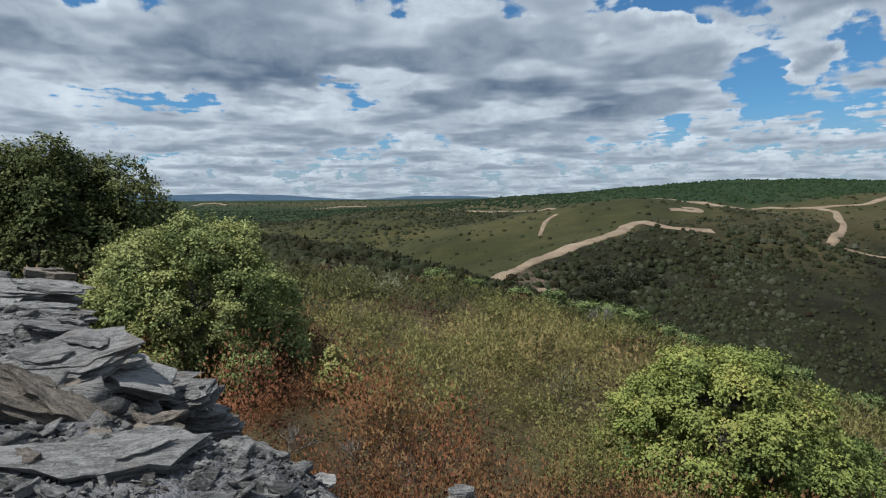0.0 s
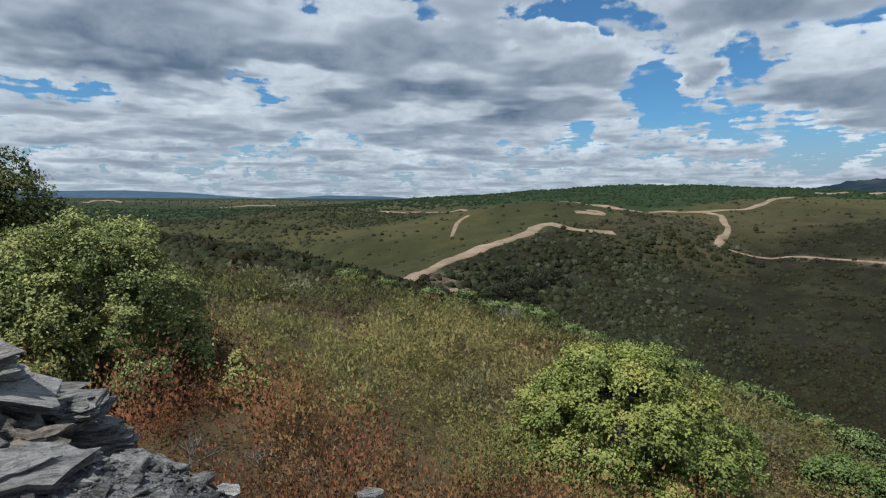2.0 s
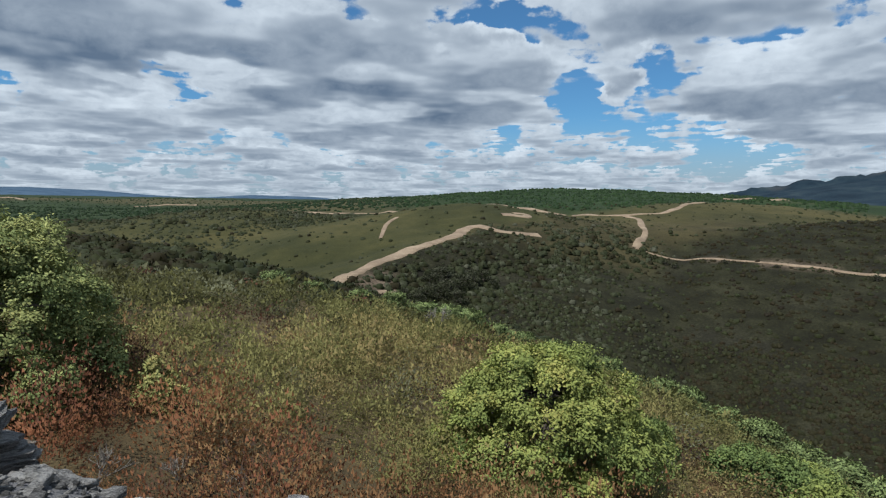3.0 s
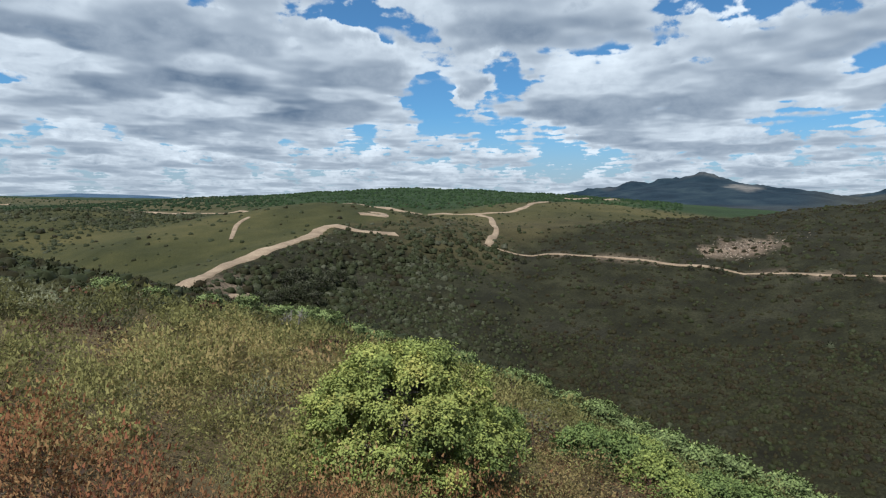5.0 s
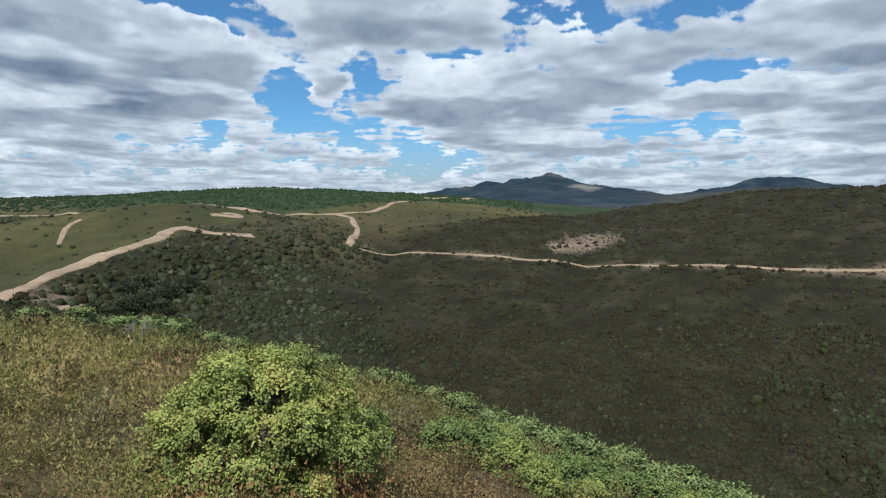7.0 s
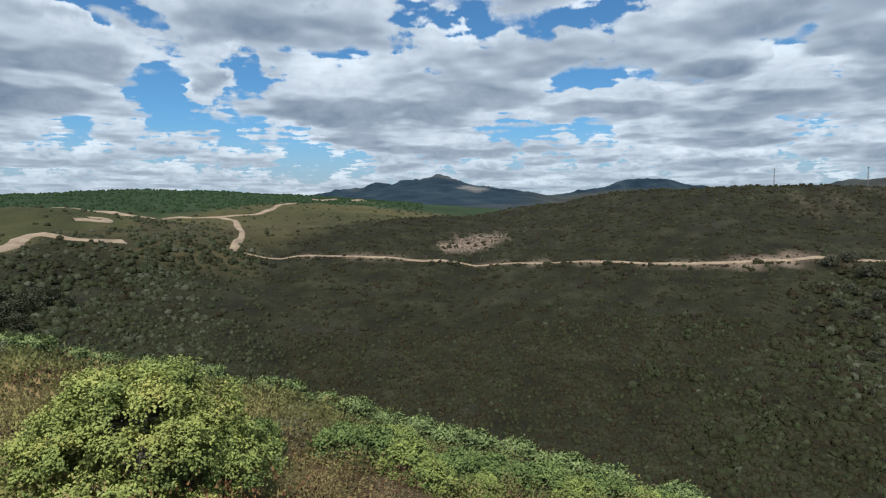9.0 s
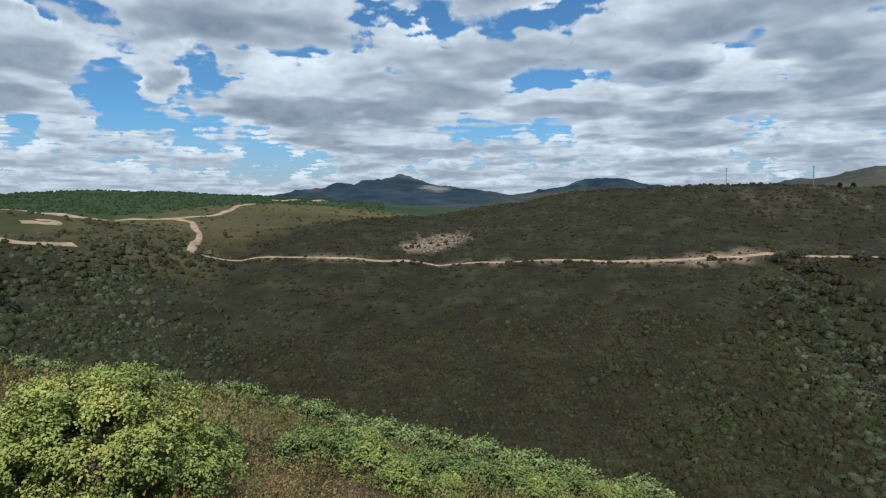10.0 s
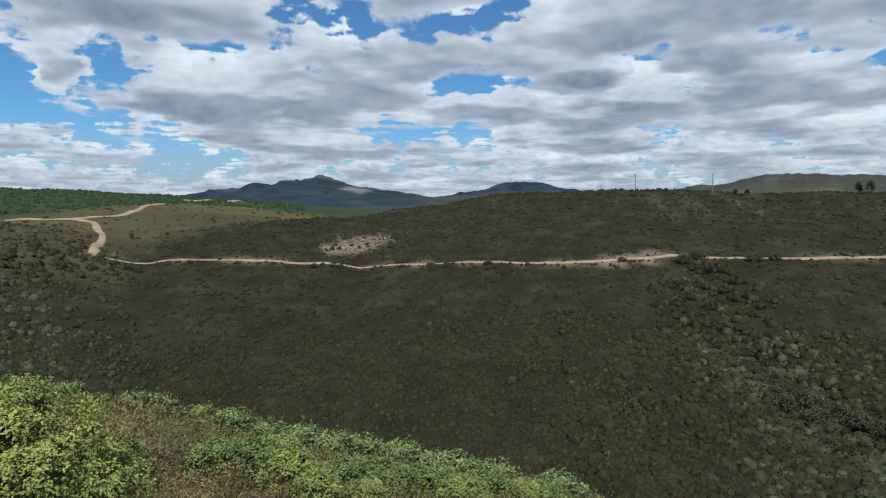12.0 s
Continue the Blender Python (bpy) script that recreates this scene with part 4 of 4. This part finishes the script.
slab("angular slate block with a flat top beside heather", -31.3, 5.2, -1.53, 0.56, 0.42, 0.14, 6, (16, -4, -8), SLATE, 4, "slate_rock", 4)
slab("dark slate block wedged under another", -30.6, 5.3, -1.79, 0.66, 0.45, 0.26, 7, (4, 6, 0), SLATE, 5, "slate_rock", 0)
slab("long brown-stained slate slab leaning on the heap", -42.4, 4.25, -1.16, 1.1, 0.3, 0.11, 4, (30, 27, 0), RUSTY_SLATE, 6, "slate_stone", 1)
slab("short rusty slate slab leaning on the block", -43.9, 4.6, -1.07, 0.5, 0.2, 0.08, 4, (28, 32, 0), RUSTY_SLATE, 7, "slate_stone", 0)
slab("brown-stained slate plank lying among rubble", -39.6, 4.5, -1.30, 0.85, 0.22, 0.12, 4, (30, 22, 4), RUSTY_SLATE, 8, "slate_stone", 1)
slab("long brownish slate slab lying on rubble", -35.6, 4.45, -1.47, 0.75, 0.26, 0.12, 4, (22, 10, 0), RUSTY_SLATE, 9, "slate_stone", 2)
slab("broad flat grey slate slab lying on the rubble", -37.2, 3.5, -1.28, 1.1, 0.44, 0.07, 3, (14, 6, 0), SLATE, 10, "slate_stone", 1)
slab("thin grey slate plate lying on chips", -33.4, 3.85, -1.49, 0.6, 0.2, 0.04, 2, (12, -4, 0), SLATE, 11, "slate_stone", 1)
slab("small pale slate among dark chips", -34.1, 4.3, -1.56, 0.15, 0.1, 0.06, 2, (14, 10, 20), PALE_SLATE, 12, "slate_stone", 0)
slab("grey slate slab sloping off the heap", -26.2, 4.5, -1.83, 0.5, 0.3, 0.12, 4, (16, 24, 0), SLATE, 13, "slate_stone", 2)
slab("grey slate slab sloping off the heap", -23.2, 4.4, -1.93, 0.4, 0.26, 0.08, 3, (12, 26, 10), SLATE, 14, "slate_stone", 1)
slab("pale rectangular slate on the edge of the heap", -20.2, 4.25, -1.94, 0.2, 0.14, 0.05, 2, (20, 14, 10), PALE_SLATE, 15, "slate_stone", 0)
slab("pale weathered stone at the foot of the heap", -6.9, 3.65, -1.80, 0.2, 0.16, 0.08, 3, (0, 6, 30), PALE_SLATE, 18, "slate_stone", 0)
slab("weathered slate slab high on the heap", -42.8, 7.8, -0.89, 1.2, 0.6, 0.2, 6, (12, 8, 0), SLATE, 19, "slate_rock", 4)
slab("weathered slate slab high on the heap", -44.0, 7.0, -1.00, 1.2, 0.6, 0.18, 6, (14, 10, 8), SLATE, 20, "slate_rock", 4)
slab("rust-stained slate block below the holm oak", -41.9, 8.7, -0.86, 0.6, 0.5, 0.3, 5, (8, 8, 30), RUSTY_SLATE, 21, "slate_rock", 2)
slab("weathered slate slab above the large block", -44.3, 6.2, -1.05, 1.0, 0.5, 0.16, 6, (16, 4, 0), SLATE, 22, "slate_rock", 4)
slab("broken slate piece above the large block", -41.3, 6.0, -1.02, 0.55, 0.36, 0.14, 5, (14, 12, 20), SLATE, 23, "slate_rock", 2)


def build_heap():
    rng = np.random.RandomState(77)
    for i in range(46):
        a, r = rng.uniform(-50, -16), rng.uniform(3.0, 8.8)
        x, y = polar(a, r)
        if float(heap_line(np.array(x), np.array(y))) < 0.1:
            continue
        size = rng.uniform(0.18, 0.55) * (1.3 if r > 6 else 0.6)
        slab("loose slate slab lying on the rubble", a, r, float(ground(x, y)) + 0.03, size, size * rng.uniform(0.4, 0.8), rng.uniform(0.02, 0.06), rng.randint(2, 4), (rng.uniform(-6, 26), rng.uniform(-12, 26), rng.uniform(-50, 50)), (SLATE, SLATE, RUSTY_SLATE)[i % 3], 100 + i)
    # chips
    n = 36000
    a, r = np.radians(rng.uniform(-62, 8, n)), np.sqrt(rng.uniform(2.2 ** 2, 9.5 ** 2, n))
    x, y = r * np.sin(a), r * np.cos(a)
    keep = heap_line(x, y) > rng.uniform(-0.45, 0.1, n)
    x, y = x[keep], y[keep]
    n = len(x)
    size = rng.lognormal(-4.0, 0.62, n)
    z = ground(x, y) + size * rng.uniform(0, 0.25, n)
    box = np.array([(-1, -1, -1), (1, -1, -1), (1, 1, -1), (-1, 1, -1), (-0.9, -0.85, 1), (0.8, -0.9, 1), (0.95, 0.8, 1), (-0.8, 0.95, 1)]) * 0.5
    v = box[None] * (size * rng.uniform(1.0, 2.6, n))[:, None, None] * np.stack([np.ones(n), rng.uniform(0.3, 0.8, n), rng.uniform(0.08, 0.35, n)], -1)[:, None, :]
    v = v * rng.uniform(0.8, 1.2, (n, 8, 1))
    t1, t2, t3 = rng.normal(0.1, 0.38, n), rng.normal(0.1, 0.38, n), rng.uniform(0, 6.28, n)
    for t, i, j in ((t1, 1, 2), (t2, 0, 2), (t3, 0, 1)):
        c, s = np.cos(t)[:, None], np.sin(t)[:, None]
        v[..., i], v[..., j] = v[..., i] * c - v[..., j] * s, v[..., i] * s + v[..., j] * c
    v = v + np.stack([x, y, z], -1)[:, None, :]
    quads = np.array([(3, 2, 1, 0), (4, 5, 6, 7), (0, 1, 5, 4), (1, 2, 6, 5), (2, 3, 7, 6), (3, 0, 4, 7)])
    f = (np.arange(n)[:, None, None] * 8 + quads).reshape(-1, 4)
    tagged(new("slate_rubble", mesh_of("slate_rubble", v.reshape(-1, 3), f, SLATE)), "loose grey slate chips covering the heap", "rubble", kind="stuff")


build_heap()


# ---- bushes on the slope and trees in the valley ----
def shrub_kind(label, category, seed, half, high, leaf, twigs, mat, kind, lobes, count=5):
    ob = broadleaf("shrub", label, category, 0, 0, half, high, leaf, twigs, mat, kind, seed, count=count, lobes=lobes)
    return ob


def plant(first, spots_, group, seed):
    """Copies of a plant at bearings, ranges and sizes; the first stands at the first place."""
    rng = np.random.RandomState(seed)
    tagged(first, group=group)
    for i, (a, r, size, tall) in enumerate(spots_):
        x, y = polar(a, r)
        m = pose(x, y, float(ground(x, y)) - 0.05, 0, 0, rng.uniform(0, 360))
        ob = first if i == 0 else copy_thing(first, m)
        ob.matrix_basis = m @ Matrix.Diagonal((size, size, tall, 1))


GREEN = [(34.2, 13.8, 0.74, 0.78), (37.4, 14.4, 0.8, 0.78), (45.4, 14.0, 0.78, 0.7), (49.4, 14.2, 0.85, 0.7), (53.8, 14.6, 0.9, 0.72), (59.0, 15.2, 0.85, 0.7), (26.6, 12.6, 0.45, 0.85), (64.5, 16.2, 0.8, 0.7)]
YELLOW = [(40.6, 13.4, 0.72, 0.8), (42.8, 12.8, 0.6, 0.6), (57.0, 13.8, 0.6, 0.65), (62.4, 15.6, 0.75, 0.65), (47.6, 12.7, 0.5, 0.5), (39.0, 17.5, 0.8, 0.6)]
OLIVE = [(-9.0, 44, 1.2, 1.2), (-5.5, 41, 0.9, 0.9), (-1.0, 42, 1.1, 1.0), (2.2, 41, 1.0, 1.2), (5.2, 42, 1.3, 1.1), (7.6, 40, 1.2, 1.25), (9.6, 38, 1.2, 1.3), (12.0, 39, 1.1, 1.0), (14.6, 38, 1.0, 1.0), (17.8, 37, 1.0, 1.1), (20.4, 36, 1.1, 0.9),
         (22.6, 35, 0.9, 1.1), (24.6, 33, 0.8, 0.8), (27.4, 32, 1.0, 1.0), (29.6, 31, 0.9, 1.1), (32.6, 30, 0.9, 0.9), (35.5, 25, 0.9, 0.9), (38.6, 23, 0.8, 0.8), (41.5, 22, 0.9, 0.8), (44.6, 20, 0.8, 0.8), (47.0, 21, 1.0, 0.8), (51.0, 20, 0.9, 0.8), (56.0, 20, 1.0, 0.8), (60.0, 20, 0.9, 0.8), (66.0, 20, 0.9, 0.7)]
OLIVE = [(a, r, size * 1.0, tall * 1.05) for a, r, size, tall in OLIVE]
plant(shrub_kind("bright green leafy bush at the brink of the slope", "bush", 201, 1.3, 1.15, 0.082, 1900, OAK_LEAF, 0.15, 30), GREEN, "bushes along the brink", 5)
plant(shrub_kind("yellowish green leafy bush at the brink of the slope", "bush", 202, 1.25, 1.1, 0.082, 1700, OAK_LEAF, 0.36, 30), YELLOW, "bushes along the brink", 6)
plant(shrub_kind("olive-green scrub bush on the crest of the slope", "bush", 203, 1.25, 1.1, 0.12, 700, GREY_LEAF, 0.14, 22), OLIVE, "bushes along the brink", 7)

VALLEY = [(6.2, 186, 1.0, 1.0), (7.6, 192, 1.2, 1.1), (5.0, 183, 0.8, 0.8), (8.6, 198, 1.2, 1.0), (6.6, 201, 1.1, 1.1), (9.6, 206, 0.9, 0.9), (4.2, 178, 0.7, 0.7), (8.0, 184, 0.9, 0.9), (5.6, 195, 0.9, 1.0), (10.6, 214, 0.8, 0.8), (11.6, 206, 0.6, 0.7), (3.0, 180, 0.6, 0.6)]
GULLY_TREES = [(78.0, 263, 1.0, 0.9), (76.8, 256, 0.8, 0.8), (79.4, 252, 1.0, 1.0), (78.2, 240, 0.9, 0.8), (80.2, 236, 0.8, 0.7), (77.4, 228, 0.6, 0.6), (79.2, 222, 0.8, 0.7), (78.4, 212, 0.6, 0.6), (80.4, 206, 0.7, 0.6), (80.0, 196, 0.6, 0.55), (82.0, 190, 0.7, 0.7),
               (81.4, 182, 0.6, 0.6), (83.2, 176, 0.7, 0.6), (84.4, 170, 0.6, 0.6), (85.0, 164, 0.8, 0.8), (86.6, 166, 0.9, 0.9), (87.2, 160, 0.8, 0.8), (88.8, 162, 0.8, 0.9), (90.2, 160, 0.9, 0.8), (86.0, 154, 0.6, 0.6), (91.5, 158, 0.7, 0.7), (88.2, 152, 0.6, 0.6), (82.4, 262, 0.8, 0.7), (84.0, 264, 0.6, 0.6)]
ROADSIDE = [(42.8, 270, 0.55, 0.5), (44.6, 271, 0.5, 0.55), (45.3, 269, 0.45, 0.5), (27.2, 279, 0.6, 0.5), (28.0, 276, 0.5, 0.5), (32.0, 278, 0.4, 0.4), (51.0, 262, 0.35, 0.35), (36.0, 274, 0.4, 0.35), (58.0, 248, 0.3, 0.35), (26.0, 282, 0.5, 0.45), (66.4, 243, 0.3, 0.35)]
plant(shrub_kind("dark green oak tree in the valley bottom", "tree", 204, 4.6, 4.8, 0.48, 340, SCRUB_LEAF, 0.72, 34), VALLEY, "trees in the valley", 8)
plant(shrub_kind("grey-green oak tree in a gully", "tree", 205, 4.2, 4.0, 0.46, 340, SCRUB_LEAF, 0.88, 34), GULLY_TREES, "trees in the gully", 9)
plant(shrub_kind("dark round shrub beside the dirt road", "bush", 206, 4.0, 4.4, 0.42, 240, SCRUB_LEAF, 0.70, 20), ROADSIDE, "shrubs beside the road", 10)


def pine(a, r, high):
    x, y = polar(a, r)
    thing = tagged(new("pine_tree"), "lone dark pine on the hill crest", "tree", "pines on the crest")
    thing.location = (x, y, float(ground(x, y)) - 0.2)
    rng = np.random.RandomState(int(a * 10))
    bm = bmesh.new()
    tube(bm, (0, 0, 0), (0, 0, high * 0.9), 0.22, 0.05)
    part("trunk", from_bm("trunk", bm, BARK), thing)
    lobes = [((rng.uniform(-0.1, 0.1) * high, rng.uniform(-0.1, 0.1) * high, high * h), high * q) for h, q in ((0.35, 0.26), (0.52, 0.24), (0.68, 0.19), (0.82, 0.13), (0.93, 0.08))]
    v, f, up, k = crown(rng, lobes, 0.5, 240, 4)
    part("crown", mesh_of("crown", v, f, PINE_LEAF, up, plant_kind_and_light=np.clip(0.35 + k, 0, 1)), thing)


for a, r, high in ((89.6, 398, 6.5), (90.4, 396, 7.5), (81.8, 394, 3.0), (80.9, 393, 2.2), (91.6, 399, 4.0)):
    pine(a, r, high)


# ---- power line ----
def steel_material():
    m, tree, shader = material("weathered_pole")
    g = grain(tree, geometry(tree, "Position"), 3, 5)
    tree.links.new(stops(tree, g, (0.3, (0.10, 0.09, 0.08)), (0.7, (0.2, 0.19, 0.18))).out, shader.inputs["Base Color"])
    shader.inputs["Roughness"].default_value = 0.7
    return m


POLE = steel_material()


def power_pole(a, r, high):
    x, y = polar(a, r)
    thing = tagged(new("power_pole"), "slender grey power pole with a crossarm on the hill", "power pole", "power poles on the crest")
    thing.location = (x, y, float(ground(x, y)) - 0.3)
    bm = bmesh.new()
    tube(bm, (0, 0, 0), (0, 0, high), 0.26, 0.17, 8)
    part("post", from_bm("post", bm, POLE), thing)
    bm = bmesh.new()
    tube(bm, (-1.1, 0.4, high - 0.5), (1.1, -0.4, high - 0.5), 0.11, 0.11, 6)
    part("crossarm", from_bm("crossarm", bm, POLE), thing)
    for k in (-1, 0, 1):
        bm = bmesh.new()
        tube(bm, (k * 1.0, -k * 0.36, high - 0.5), (k * 1.0, -k * 0.36, high - 0.05), 0.07, 0.09, 6)
        part("insulator", from_bm("insulator", bm, POLE), thing)


power_pole(72.7, 398, 10.3)
power_pole(79.1, 395, 10.8)


# ---- stones, dead shrubs ----
SANDSTONE = slate_material("weathered_stone", (0.17, 0.135, 0.105), 0.5)


def build_stones():
    """Pale broken rock on the bare patch above the road."""
    rng = np.random.RandomState(91)
    n = 420
    x, y = rng.normal(226, 12, n), rng.normal(210, 6, n)
    size = rng.lognormal(-0.85, 0.4, n)
    z = ground(x, y)
    box = np.array([(-1, -1, -1), (1, -1, -1), (1, 1, -1), (-1, 1, -1), (-0.6, -0.7, 1), (0.7, -0.6, 1), (0.6, 0.7, 1), (-0.7, 0.6, 1)]) * 0.5
    v = box[None] * size[:, None, None] * np.array([1.2, 0.9, 0.6]) * rng.uniform(0.6, 1.3, (n, 8, 1)) + np.stack([x, y, z + 0.1], -1)[:, None, :]
    quads = np.array([(3, 2, 1, 0), (4, 5, 6, 7), (0, 1, 5, 4), (1, 2, 6, 5), (2, 3, 7, 6), (3, 0, 4, 7)])
    tagged(new("loose_stones", mesh_of("loose_stones", v.reshape(-1, 3), (np.arange(n)[:, None, None] * 8 + quads).reshape(-1, 4), SANDSTONE)), "pale broken stones on a bare patch of hillside", "stones", kind="stuff")


build_stones()


def dead_shrub(a, r, high, seed, label):
    """Bleached bare twigs, forking from the ground."""
    rng = np.random.RandomState(seed)
    x, y = polar(a, r)
    bm = bmesh.new()

    def grow(p, way, length, thick, level):
        q = p + way * length
        tube(bm, p, q, thick, thick * 0.6, 5)
        if level:
            for _ in range(3):
                turn = Vector((rng.normal(0, 0.5), rng.normal(0, 0.5), rng.normal(0.15, 0.3)))
                grow(p.lerp(q, rng.uniform(0.5, 1)), (way + turn).normalized(), length * rng.uniform(0.55, 0.8), thick * 0.6, level - 1)

    for _ in range(4):
        grow(Vector((0, 0, 0)), Vector((rng.normal(0, 0.4), rng.normal(0, 0.4), 1)).normalized(), high * 0.4, high * 0.022, 3)
    ob = new("dead_shrub", from_bm("dead_shrub", bm, DEAD_WOOD))
    ob.location = (x, y, float(ground(x, y)))
    tagged(ob, label, "dead shrub")


dead_shrub(6.2, 30, 1.5, 1, "bleached leafless shrub standing among heather")
dead_shrub(-17.2, 7.2, 0.45, 2, "grey leafless twigs in rust-brown heather")
dead_shrub(-23.5, 7.0, 0.5, 3, "grey leafless twigs beside the slate")
dead_shrub(-12.0, 6.8, 0.4, 4, "grey leafless twigs in rust-brown heather")
dead_shrub(27.8, 11.5, 0.6, 5, "bleached leafless twigs beside the oak bush")
